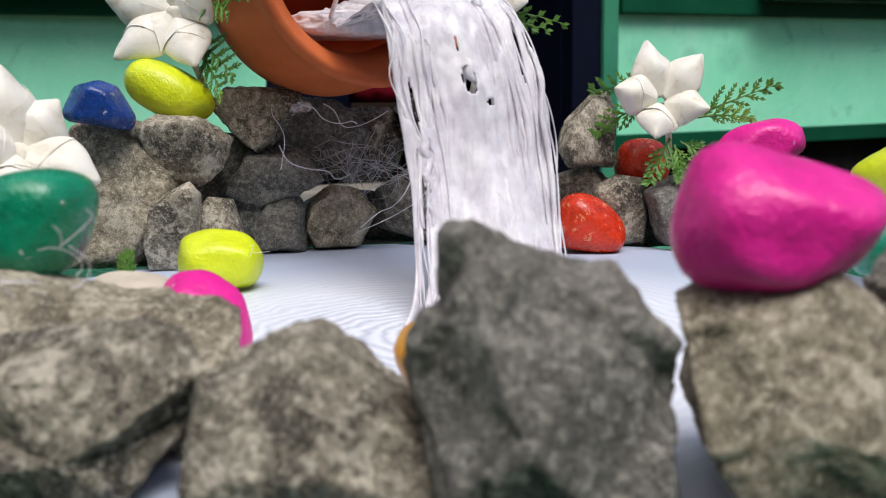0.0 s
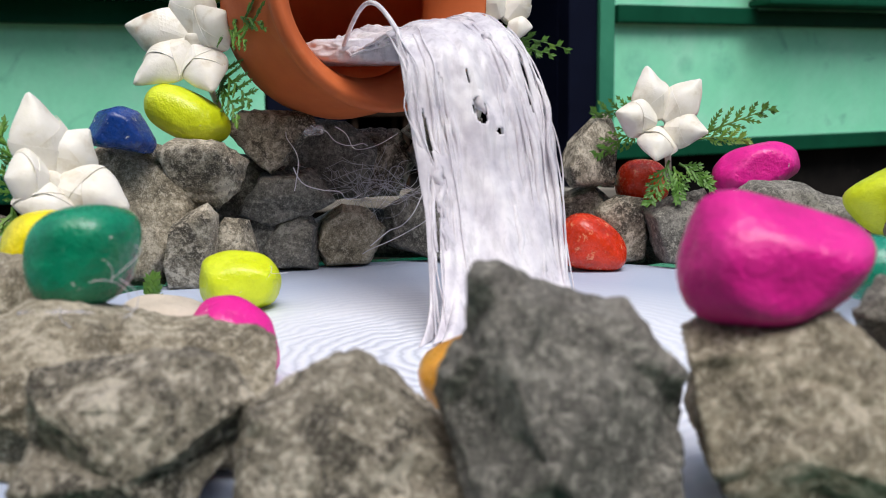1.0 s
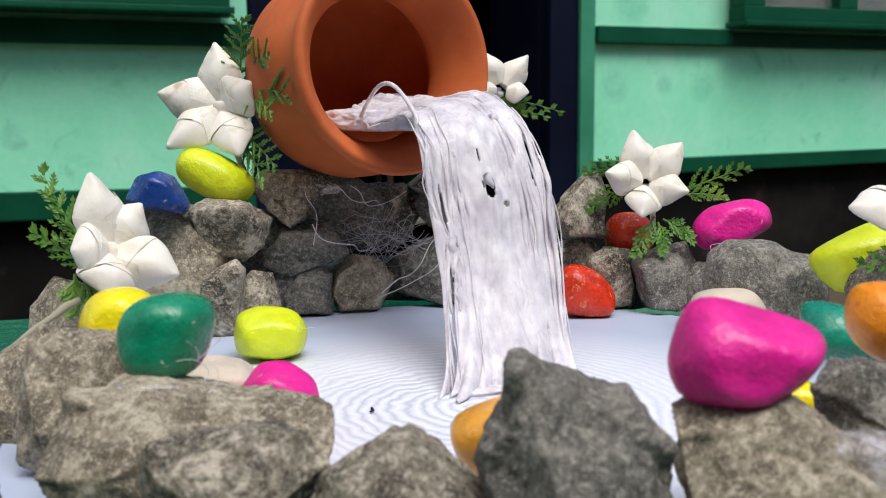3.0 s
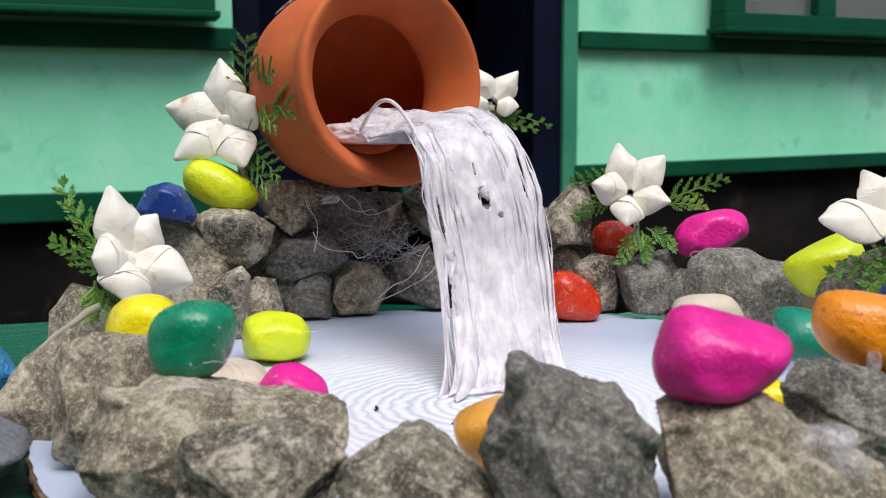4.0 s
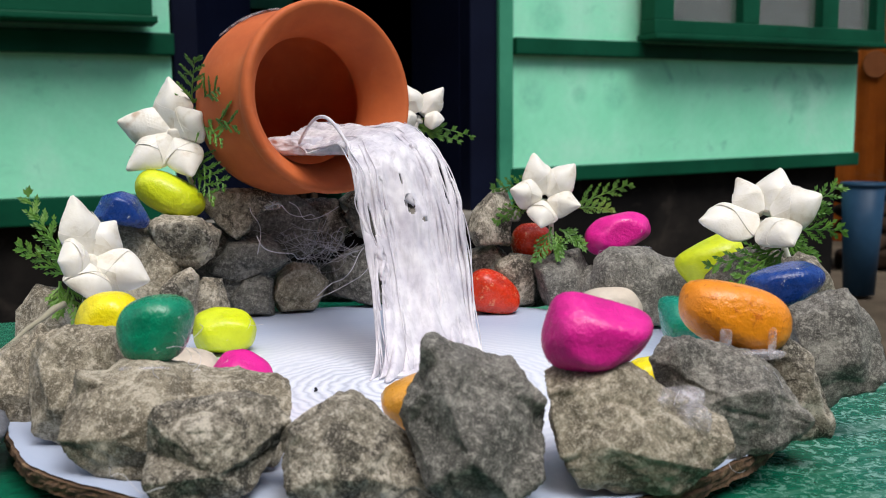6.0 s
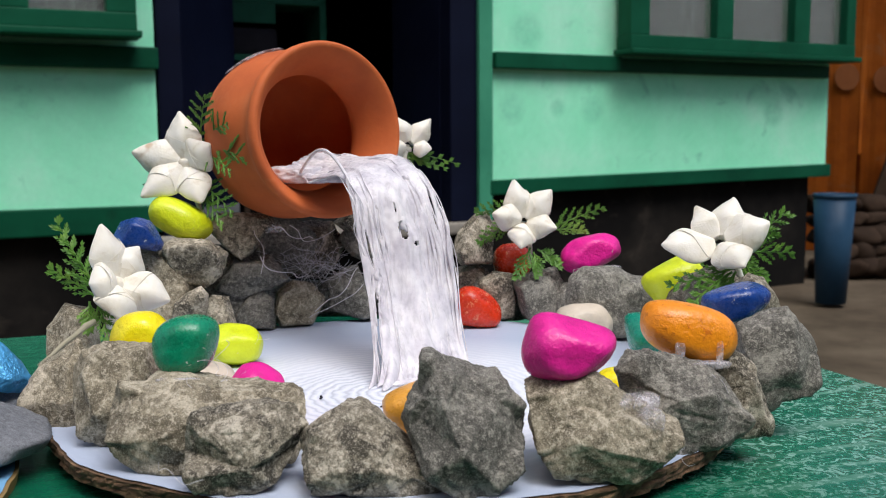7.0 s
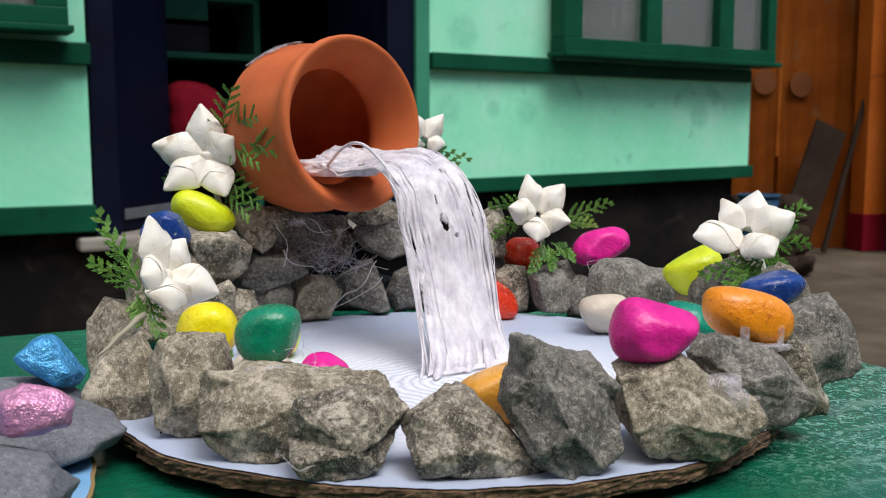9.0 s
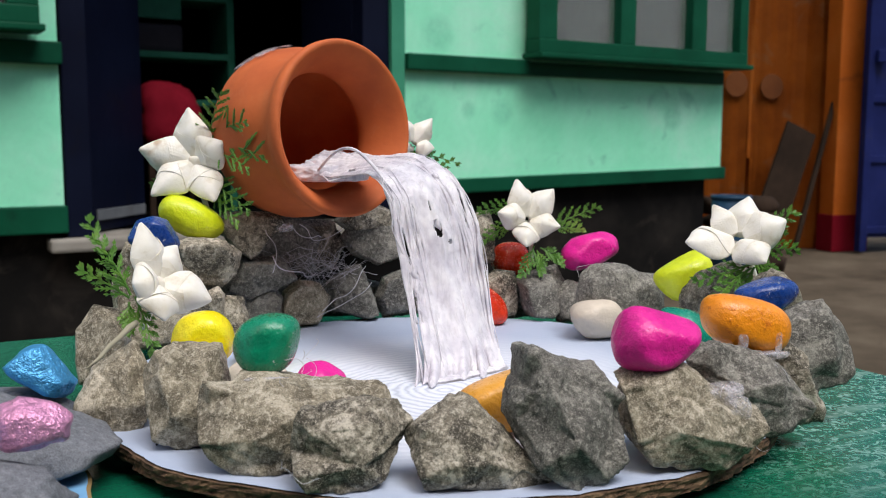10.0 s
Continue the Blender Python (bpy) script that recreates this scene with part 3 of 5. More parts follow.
# beyond the house corner
tarp = thing("leaning_sheet", "orange-brown corrugated sheet wall beside the house", "sheet")
tb = bmesh.new()
cols = 60
for i in range(cols + 1):
    x = 3.3 + 2.2 * i / cols
    dy = 0.012 * math.sin(i * 1.4)
    for z in (-0.02, 3.2):
        tb.verts.new((x, 7.2 + dy - 0.12 * (x - 3.3), z))
tb.verts.ensure_lookup_table()
for i in range(cols):
    tb.faces.new((tb.verts[2 * i], tb.verts[2 * i + 2], tb.verts[2 * i + 3], tb.verts[2 * i + 1]))
bmesh.ops.solidify(tb, geom=tb.faces[:], thickness=0.012)
part("sheet", tb, TARP, tarp)
for k, (x, z, r) in enumerate(((4.28, 1.42, 0.11), (4.60, 1.40, 0.11))):
    rb = bmesh.new()
    bmesh.ops.create_cone(rb, cap_ends=True, segments=24, radius1=r, radius2=r * 0.98, depth=0.006, matrix=Matrix.Translation((x, 7.170 - 0.12 * (x - 3.3), z)) @ pose(0, 0, 0, 90))
    part("round_patch", rb, PATCH, tarp, "faded round brown patch")
for k, (x, lean) in enumerate(((4.95, 20), (4.62, 24))):
    pk = part("plank", box(-0.02 - 0.13 * k, 0.02 + 0.13 * k, -0.015, 0.015, 0, 1.9 - 0.75 * k, 0.006), WOOD)
    pk.matrix_basis = pose(x - 0.35, 6.6, 0.0, -8, lean, 0)
    tagged(pk, "dark weathered plank leaning on the orange sheet", "plank", "leaning planks")
part("post", box(5.04, 5.38, 6.7, 6.9, -0.02, 3.2, 0.015), POST_ORANGE)
tagged(bpy.data.objects["post"], "bright orange painted post with red foot", "post")
pf = part("post_foot", box(5.03, 5.39, 6.69, 6.91, -0.02, 0.30, 0.01), CLOTH_RED, bpy.data.objects["post"], "dark red painted foot")
gate = thing("gate", "blue painted metal gate with bars", "gate")
for x in (5.16, 5.56, 6.4):
    part("upright", box(x, x + 0.07, 6.5, 6.57, 0.0, 2.6, 0.008), BLUE_METAL, gate)
for z in (0.15, 0.75, 1.25, 2.45):
    part("rail", box(5.16, 6.47, 6.51, 6.56, z, z + 0.06, 0.006), BLUE_METAL, gate)
part("panel", box(5.17, 6.46, 6.53, 6.545, 0.12, 2.5), BLUE_METAL, gate, "sheet metal panel")
latch = part("latch", box(5.22, 5.34, 6.46, 6.5, 1.58, 1.68, 0.008), BLUE_METAL, gate)
pipe = bmesh.new()
bmesh.ops.create_cone(pipe, cap_ends=False, segments=32, radius1=0.082, radius2=0.112, depth=0.60)
bmesh.ops.solidify(pipe, geom=pipe.faces[:], thickness=0.006)
drum = thing("bucket", "tall blue plastic bin standing beside the house corner", "bin", at=pose(2.80, 4.63, 0.0))
bin_body = part("body", pipe, PLASTIC_BLUE, drum, smooth=True)
bin_body.matrix_basis = pose(0, 0, 0.30)
rimb = bmesh.new()
bmesh.ops.create_cone(rimb, cap_ends=False, segments=32, radius1=0.117, radius2=0.117, depth=0.022)
bmesh.ops.solidify(rimb, geom=rimb.faces[:], thickness=0.012)
part("rim", rimb, PLASTIC_BLUE, drum, smooth=True).matrix_basis = pose(0, 0, 0.605)
rnd = random.Random(5)
for i in range(20):
    v, f = lump((rnd.uniform(0.18, 0.3), rnd.uniform(0.16, 0.24), rnd.uniform(0.10, 0.14)), [(*Vector((rnd.gauss(0, 1), rnd.gauss(0, 1), rnd.gauss(0, 1))).normalized(), rnd.uniform(0.7, 1)) for _ in range(14)] + [(0, 0, 1, 0.8), (0, 0, -1, 0.8), (1, 0, 0, 0.9), (-1, 0, 0, 0.9), (0, 1, 0, 0.9), (0, -1, 0, 0.9)], 18, 0.06, 50 + i, 3)
    ob = solid("rubble_stone", v, f, WOOD, (3.36 + 0.13 * (i % 4) + rnd.uniform(-0.03, 0.03), 5.6 + 0.05 * (i // 4) + rnd.uniform(-0.04, 0.06), 0.05 + 0.105 * (i // 4)), True, (0, 0, rnd.uniform(0, 90)))
    tagged(ob, "brown rubble stone heaped by the sheet wall", "stone", "rubble heap")

# Added wall behind the camera, unseen; it cuts low sky light from the front.
tagged(part("wall_yard", box(-6.0, 6.0, -3.7, -3.5, -0.05, 5.2), wall_mat("grey_block_plaster", (0.10, 0.095, 0.085), (0.14, 0.13, 0.115), (0.18, 0.17, 0.15), (0.08, 0.075, 0.065), 0.9)), "plain grey unseen wall added behind the camera to block low sky light", "wall", kind="structure")

# ---- table ----
table = thing("table", "glossy dark green painted table with scratches, worn spots and painted-in sky glints", "table", at=Matrix.Translation((0.272, 0.839, 0)) @ pose(0, 0, 0, 0, 0, 13))
part("tabletop", box(-1.25, 0.0, -1.0, 0.0, 0.712, 0.742, 0.006), TABLE, table)
for x in (-1.2, -0.1):
    for y in (-0.95, -0.1):
        part("leg", box(x, x + 0.05, y, y + 0.05, 0.0, 0.712, 0.004), TABLE, table)
for y in (-0.93, -0.08):
    part("apron", box(-1.15, -0.1, y, y + 0.02, 0.63, 0.712, 0.003), TABLE, table)

# ---- the round board ----
BC = Vector((0.004, 0.402, 0))
BR = 0.232


def disc(radius, z0, z1, wob, seed, segs=180, torn=0.0):
    """A round board; torn frays its edge into uneven layers."""
    b = bmesh.new()
    layers = 7 if torn else 2
    rings = []
    for k in range(layers):
        ring = []
        f = k / (layers - 1)
        for i in range(segs):
            a = 2 * math.pi * i / segs
            q = Vector((math.cos(a), math.sin(a), 0))
            r = radius + wob * noise.fractal(q * 4 + Vector((seed, 0, 0)), 0.8, 2.2, 5) - 0.0015 * (1 - f)
            if torn and k < layers - 1:
                r += torn * (noise.fractal(q * 16 + Vector((0, 0, k * 1.9)), 0.7, 2.2, 4) * 0.8 + noise.noise(q * 70 + Vector((0, 0, k * 5.0))) * 0.35)
            z = z0 + (z1 - z0) * f
            if torn and k == 0:
                z += 0.0014 * noise.noise(q * 24 + Vector((3, 0, 0)))
            ring.append(b.verts.new(q * r + Vector((0, 0, z))))
        rings.append(ring)
    b.faces.new(rings[-1])
    b.faces.new(rings[0][::-1])
    for low, top in zip(rings, rings[1:]):
        for i in range(segs):
            j = (i + 1) % segs
            b.faces.new((low[i], low[j], top[j], top[i]))
    return b


board = thing("round_board", "round fibreboard base painted white like rippling water", "board", at=Matrix.Translation(BC))
part("board", disc(BR, 0.7505, 0.7592, 0.004, 1, 540, 0.0020), RAW_EDGE, board, "brown torn fibreboard edge")
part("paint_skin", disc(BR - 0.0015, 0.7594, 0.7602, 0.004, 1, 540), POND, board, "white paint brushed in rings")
part("support", disc(BR - 0.05, 0.742, 0.751, 0.0, 2, 60), RAW_EDGE, board)

# ---- rocks ----
rock((-0.225, 0.445, 0.787), (0.038, 0.042, 0.056), [(-1, -0.4), (-0.9, 0.4), (-0.3, 1), (0.5, 0.9), (1, 0.5), (1, -1), (-0.9, -1)], 3, 'tan', 5)
rock((-0.2075, 0.345, 0.7835), (0.046, 0.048, 0.052), [(-1.0, -0.33), (-0.6, 0.42), (0.09, 0.78), (0.49, 1.0), (0.83, 0.47), (1.0, -0.29), (0.66, -0.96), (-0.14, -1.0), (-0.89, -0.96)], 4, 'tan', 5, ridges=[(-0.2, 0.3, 0.5), (0.4, 0.5, 0.7), (0.3, -0.3, 1.0), (-0.6, -0.97, 0.7), (0.3, -0.97, 0.9)])
rock((-0.1655, 0.300, 0.788), (0.049, 0.055, 0.056), [(-1.0, 0.45), (-0.66, 0.91), (-0.28, 1.0), (0.79, 0.95), (1.0, 0.14), (0.8, -0.95), (-0.23, -1.0), (-0.79, -0.77)], 5, 'tan', 5, ridges=[(-0.6, 0.5, 0.6), (0.3, 0.6, 0.5), (-0.3, -0.2, 1.0), (0.5, -0.1, 0.85), (-0.4, -0.97, 0.7), (0.4, -0.97, 0.8)])
rock((-0.1085, 0.262, 0.7840), (0.103, 0.076, 0.048), [(-1.0, 0.42), (-0.94, 0.79), (-0.69, 0.75), (-0.57, 0.92), (-0.38, 1.0), (-0.05, 0.80), (0.26, 0.64), (0.63, 0.62), (0.86, 0.86), (0.97, 0.45), (1.0, -0.42), (0.88, -0.87), (0.05, -1.0), (-0.66, -1.0), (-0.88, -0.7), (-1.0, -0.3)], 6, 'tan', 6, ridges=[(-0.75, 0.3, 0.55), (-0.4, 0.6, 0.5), (-0.45, -0.15, 0.95), (0.0, 0.25, 0.8), (-0.7, -0.5, 0.8), (-0.3, -0.97, 0.9), (0.5, 0.0, 0.6)])
rock((-0.0855, 0.215, 0.7815), (0.061, 0.046, 0.043), [(-1.0, -0.12), (-0.93, 0.61), (-0.84, 0.8), (-0.21, 0.9), (0.41, 1.0), (0.77, 0.85), (1.0, 0.41), (0.8, -0.2), (0.45, -0.8), (0.1, -1.0), (-0.41, -1.0), (-0.8, -0.95), (-1.0, -0.51)], 7, 'grey', 6, ridges=[(-0.72, 0.4, 0.55), (-0.1, 0.5, 0.75), (0.6, 0.5, 0.6), (0.5, 0.0, 0.85), (0.05, -0.3, 1.0), (-0.3, -0.97, 0.85), (-0.65, -0.45, 0.85)])
rock((-0.0255, 0.207, 0.7815), (0.070, 0.056, 0.044), [(-1.0, 0.12), (-0.88, 0.42), (-0.57, 0.73), (-0.3, 0.96), (-0.13, 1.0), (0.01, 0.85), (0.19, 0.54), (0.59, -0.08), (0.77, -0.46), (1.0, -0.88), (0.97, -0.96), (0.39, -1.0), (-0.83, -0.92), (-0.91, -0.58)], 8, 'grey', 6, ridges=[(-0.62, 0.28, 0.5), (-0.15, 0.42, 0.62), (0.22, 0.12, 0.62), (-0.55, -0.3, 0.9), (0.1, -0.3, 1.0), (0.5, -0.55, 0.8), (-0.6, -0.97, 0.8), (0.55, -0.97, 0.75)])
rock((0.0210, 0.202, 0.7925), (0.062, 0.068, 0.068), [(-0.74, 0.92), (-0.68, 1.0), (-0.48, 1.0), (-0.23, 0.86), (0.03, 0.78), (0.58, 0.69), (0.77, 0.42), (0.97, 0.22), (1.0, -0.03), (0.84, -0.64), (0.42, -0.89), (0.1, -1.0), (-0.19, -0.97), (-0.74, -0.62), (-1.0, -0.03), (-0.97, 0.25), (-0.84, 0.44), (-0.74, 0.44)], 9, 'dark', 6, ridges=[(-0.5, 0.82, 0.3), (-0.42, 0.35, 0.72), (-0.2, -0.2, 1.0), (-0.02, -0.97, 0.85), (0.5, 0.35, 0.35), (0.62, -0.3, 0.5), (-0.75, 0.1, 0.3)])
rock((0.0920, 0.208, 0.7870), (0.080, 0.066, 0.055), [(-1.0, 0.52), (-0.95, 0.71), (-0.62, 0.94), (-0.2, 1.0), (0.05, 0.81), (0.37, 0.48), (1.0, 0.0), (0.95, -0.29), (0.75, -0.65), (0.48, -0.87), (0.23, -1.0), (-0.15, -0.95), (-0.75, -0.82), (-0.95, -0.32)], 10, 'tan', 6, ridges=[(-0.58, 0.6, 0.45), (-0.5, -0.1, 0.9), (0.12, 0.25, 0.72), (0.2, -0.35, 1.0), (0.28, -0.97, 0.8), (-0.55, -0.97, 0.75), (0.75, -0.1, 0.5), (0.6, -0.55, 0.8)])
rock((0.1470, 0.244, 0.7870), (0.076, 0.050, 0.057), [(-1.0, 0.63), (-0.79, 0.97), (-0.46, 1.0), (-0.21, 0.83), (0.38, 0.66), (0.67, 0.42), (1.0, -0.39), (0.87, -0.73), (0.64, -0.9), (0.21, -1.0), (-0.6, -0.95), (-0.8, -0.32), (-0.85, 0.12)], 11, 'dark', 6, ridges=[(-0.6, 0.35, 0.5), (-0.2, 0.1, 0.9), (0.35, 0.2, 0.88), (0.72, -0.05, 0.6), (0.45, -0.97, 0.9), (-0.05, -0.97, 0.95), (-0.5, -0.6, 0.7)])
rock((0.1925, 0.262, 0.7845), (0.041, 0.042, 0.053), [(-1.0, 0.75), (-0.37, 1.0), (0.37, 0.56), (0.48, 0.24), (0.72, -0.64), (0.66, -0.96), (0.2, -1.0), (-0.5, -0.95), (-0.7, 0.05)], 12, 'grey', 5, ridges=[(-0.4, 0.6, 0.4), (0.1, 0.2, 0.8), (0.5, -0.6, 0.9), (-0.2, -0.97, 0.9)])
rock((0.2325, 0.302, 0.7930), (0.053, 0.047, 0.064), [(-1.0, 0.7), (-0.28, 0.86), (0.28, 1.0), (1.0, 0.30), (0.97, -0.5), (0.7, -0.72), (0.0, -0.82), (-0.2, -1.0), (-0.6, -1.0), (-0.8, -0.3)], 13, 'dark', 5, ridges=[(-0.4, 0.6, 0.5), (0.3, 0.55, 0.6), (0.2, -0.1, 1.0), (0.6, -0.5, 0.7), (-0.4, -0.3, 0.9), (0.1, -0.97, 0.7)])
rock((0.251, 0.370, 0.797), (0.042, 0.038, 0.078), [(-0.9, 0.5), (-0.2, 1), (0.5, 0.9), (1, 0.2), (0.95, -1), (-1, -1)], 14, 'grey', 5)
rock((0.250, 0.440, 0.796), (0.065, 0.045, 0.076), [(-1, 0.2), (-0.6, 0.7), (0.2, 1), (0.9, 0.7), (1, -1), (-1, -1)], 15, 'grey', 5)
rock((0.197, 0.520, 0.7905), (0.088, 0.053, 0.064), [(-1, -0.2), (-0.85, 0.7), (-0.6, 1), (0.1, 0.95), (0.4, 0.72), (1, 0.6), (1, -0.5), (0.5, -1), (-0.7, -0.98)], 16, 'dark', 5)
rock((0.154, 0.600, 0.785), (0.052, 0.047, 0.053), [(-1, 0.4), (-0.3, 0.8), (0.6, 1), (1, 0.2), (0.7, -0.7), (0.2, -1), (-0.6, -0.9)], 17, 'dark', 5)
rock((0.115, 0.610, 0.783), (0.038, 0.034, 0.048), [(-1, 0.6), (-0.2, 1), (0.8, 0.9), (1, -0.2), (0.9, -1), (-0.8, -1)], 18, 'grey', 5)
rock((0.096, 0.630, 0.836), (0.042, 0.046, 0.052), [(-1, -0.5), (-0.7, 0.2), (0.2, 0.95), (0.7, 1), (1, 0.3), (0.9, -1), (-0.6, -1)], 19, 'grey', 5)
rock((0.094, 0.640, 0.786), (0.040, 0.036, 0.054), [(-1, 0.7), (0.3, 1), (1, 0.6), (1, -1), (-1, -1)], 20, 'grey', 5)
rock((-0.192, 0.555, 0.805), (0.076, 0.064, 0.093), [(-1, 0.2), (-0.7, 0.9), (0, 1), (0.6, 0.8), (1, 0.05), (0.75, -0.6), (0.3, -1), (-0.9, -1)], 21, 'tan', 5)
rock((-0.153, 0.555, 0.828), (0.056, 0.042, 0.045), [(-1, 0.7), (-0.6, 1), (0.5, 0.85), (1, 0.3), (0.8, -0.5), (0.3, -1), (-0.5, -0.8)], 22, 'grey', 5)
rock((-0.119, 0.600, 0.844), (0.062, 0.047, 0.045), [(-1, 0.5), (-0.6, 1), (0.9, 1), (1, 0.55), (0.3, -0.7), (0.05, -1), (-0.5, -0.3)], 23, 'grey', 5)
rock((-0.111, 0.600, 0.808), (0.071, 0.046, 0.040), [(-1, -0.5), (-0.4, 0.9), (0.5, 1), (1, -0.1), (0.5, -0.6), (-0.3, -1)], 24, 'dark', 5)
rock((-0.158, 0.535, 0.785), (0.035, 0.030, 0.054), [(-1, -0.4), (-0.6, 0.6), (0.7, 1), (1, 0.7), (0.8, -1), (-0.8, -1)], 25, 'grey', 5)
rock((-0.135, 0.550, 0.780), (0.031, 0.026, 0.043), [(-1, 0.5), (-0.3, 1), (0.6, 0.9), (1, -0.2), (0.6, -1), (-0.8, -1)], 26, 'grey', 5)
rock((-0.109, 0.600, 0.779), (0.039, 0.032, 0.042), [(-1, -0.2), (-0.3, 0.8), (0.6, 1), (1, 0.5), (1, -1), (-0.8, -1)], 27, 'dark', 5)
rock((-0.069, 0.615, 0.781), (0.051, 0.038, 0.046), [(-1, -0.4), (-0.8, 0.5), (-0.2, 1), (0.5, 0.8), (1, 0.2), (0.5, -0.9), (-0.7, -1)], 28, 'tan', 5)
rock((-0.022, 0.635, 0.786), (0.052, 0.039, 0.054), [(-1, 0.4), (-0.2, 0.9), (0.3, 1), (0.8, -0.2), (1, -0.9), (0.5, -1), (-0.9, -0.6)], 29, 'dark', 5)
rock((0.021, 0.640, 0.782), (0.046, 0.035, 0.047), [(-1, -0.1), (-0.6, 0.7), (0.2, 1), (1, 0.7), (1, -0.9), (-0.6, -1)], 30, 'dark', 5)
rock((-0.002, 0.655, 0.830), (0.061, 0.040, 0.044), [(-1, 0.3), (-0.6, 0.9), (0.3, 1), (1, 0.6), (1, -0.7), (0.2, -1), (-0.6, -0.5)], 31, 'dark', 5)
rock((-0.006, 0.660, 0.854), (0.061, 0.055, 0.024), [(-1, -0.3), (-0.5, 0.7), (0.5, 1), (1, 0.4), (0.9, -1), (-0.6, -1)], 32, 'grey', 5)
rock((-0.056, 0.660, 0.828), (0.064, 0.036, 0.050), [(-1, 0.3), (-0.5, 1), (0.6, 1), (1, 0), (0.6, -1), (-0.8, -1)], 33, 'grey', 5)
rock((-0.088, 0.645, 0.832), (0.075, 0.045, 0.060), [(-1, 0.2), (-0.6, 1), (0.4, 0.9), (1, 0.3), (0.8, -1), (-0.9, -1)], 40, 'dark', 4)
rock((-0.150, 0.605, 0.800), (0.090, 0.040, 0.082), [(-1, 0.3), (-0.6, 1), (0.4, 0.9), (1, 0.5), (0.9, -1), (-0.9, -1)], 41, 'dark', 4)
rock((0.135, 0.630, 0.778), (0.105, 0.030, 0.046), [(-1, 0.3), (-0.6, 1), (0.1, 0.8), (0.5, 1), (1, 0.5), (0.9, -1), (-0.9, -1)], 42, 'dark', 4)
rock((0.192, 0.588, 0.777), (0.060, 0.030, 0.042), [(-1, 0.3), (-0.6, 1), (0.1, 0.8), (0.5, 1), (1, 0.5), (0.9, -1), (-0.9, -1)], 43, 'dark', 4)
rock((-0.045, 0.672, 0.776), (0.130, 0.030, 0.040), [(-1, 0.3), (-0.6, 1), (0.1, 0.8), (0.5, 1), (1, 0.5), (0.9, -1), (-0.9, -1)], 44, 'dark', 4)

# ---- painted pebbles ----
pebble((-0.193, 0.531, 0.856), (0.040, 0.032, 0.026), (0, 8, 10), BLUE, "glossy dark blue painted pebble on the rock wall", 1, [(-1, -.6), (-.7, .6), (-.1, 1), (.4, .8), (1, -.5), (.8, -1), (-.8, -.9)], 30, 0.05)
pebble((-0.166, 0.572, 0.863), (0.056, 0.036, 0.031), (0, 24, 0), LIME, "lime yellow painted oblong pebble under the folded flower", 2, [(-1, -.2), (-.85, .7), (-.4, 1), (.5, .85), (1, .2), (.9, -.6), (.4, -1), (-.6, -.85)], 6)
pebble((-0.157, 0.330, 0.812), (0.037, 0.032, 0.032), (0, -8, 0), YELLOW, "shiny bright yellow painted pebble on a tan rock", 3, [(-1, -.5), (-.85, .4), (-.3, 1), (.4, .95), (.9, .4), (1, -.3), (.6, -1), (-.7, -1)], 7)
pebble((-0.1225, 0.276, 0.818), (0.0365, 0.032, 0.033), (0, 0, 0), GREENP, "shiny dark green painted pebble on a front rock", 4, [(-1, 0), (-.78, .6), (-.2, 1), (.5, 1), (1, .6), (.95, .1), (.65, -.7), (.15, -1), (-.6, -.95), (-.95, -.5)], 6)
pebble((-0.1145, 0.470, 0.7755), (0.043, 0.036, 0.032), (0, 4, 15), LIME, "lime yellow painted pebble on the white pond", 5, [(-1, -.3), (-.9, .6), (-.2, 1), (.6, .8), (1, .1), (.9, -.7), (.2, -1), (-.8, -.8)], 15)
pebble((-0.0905, 0.328, 0.7775), (0.043, 0.032, 0.035), (0, 8, 0), PINK, "magenta painted pebble on the white pond", 6, [(-1, -.6), (-.4, .8), (.1, 1), (.7, .6), (1, -.4), (.6, -1), (-.7, -1)], 15)
pebble((-0.124, 0.360, 0.774), (0.042, 0.034, 0.029), (0, 15, 0), CREAM, "bare cream pebble on the white pond", 7)
pebble((0.012, 0.270, 0.778), (0.050, 0.036, 0.036), (0, -25, 0), AMBER, "amber orange painted pebble behind a front rock", 8)
pebble((0.092, 0.584, 0.778), (0.046, 0.036, 0.036), (0, 10, 0), RED, "bright red painted pebble at the pond's edge", 9, [(-1, -.5), (-.9, .7), (-.3, 1), (.4, .7), (1, 0), (.9, -.7), (.3, -1), (-.8, -1)], 8)
pebble((0.077, 0.213, 0.8232), (0.049, 0.036, 0.036), (0, 4, 0), PINK, "magenta painted pebble resting on a front rock", 10, [(-1, -.25), (-.8, .78), (-.48, 1), (.2, .78), (.82, .58), (1, .2), (.88, -.25), (.4, -.85), (-.2, -1), (-.78, -.78)], 18)
pebble((0.167, 0.497, 0.777), (0.048, 0.036, 0.034), (0, 0, 0), CREAM, "bare cream pebble on the white pond", 11, [(-1, .7), (-.2, 1), (.5, .95), (1, 0), (.7, -.9), (-.3, -1), (-.9, -.1)], 8)
pebble((0.172, 0.356, 0.797), (0.031, 0.030, 0.028), (0, 0, 0), TEAL, "shiny teal green painted pebble behind the orange one", 12)
pebble((0.140, 0.325, 0.770), (0.026, 0.024, 0.025), (0, -20, 0), YELLOW, "bright yellow painted pebble behind a front rock", 13)
pebble((0.162, 0.266, 0.818), (0.058, 0.038, 0.034), (0, 8, 0), ORANGE, "orange painted oblong pebble glued on a dark rock", 14, [(-1, .3), (-.8, .9), (-.2, 1), (.6, .8), (1, .2), (.95, -.6), (.4, -1), (-.3, -.9), (-.9, -.3)], 6)
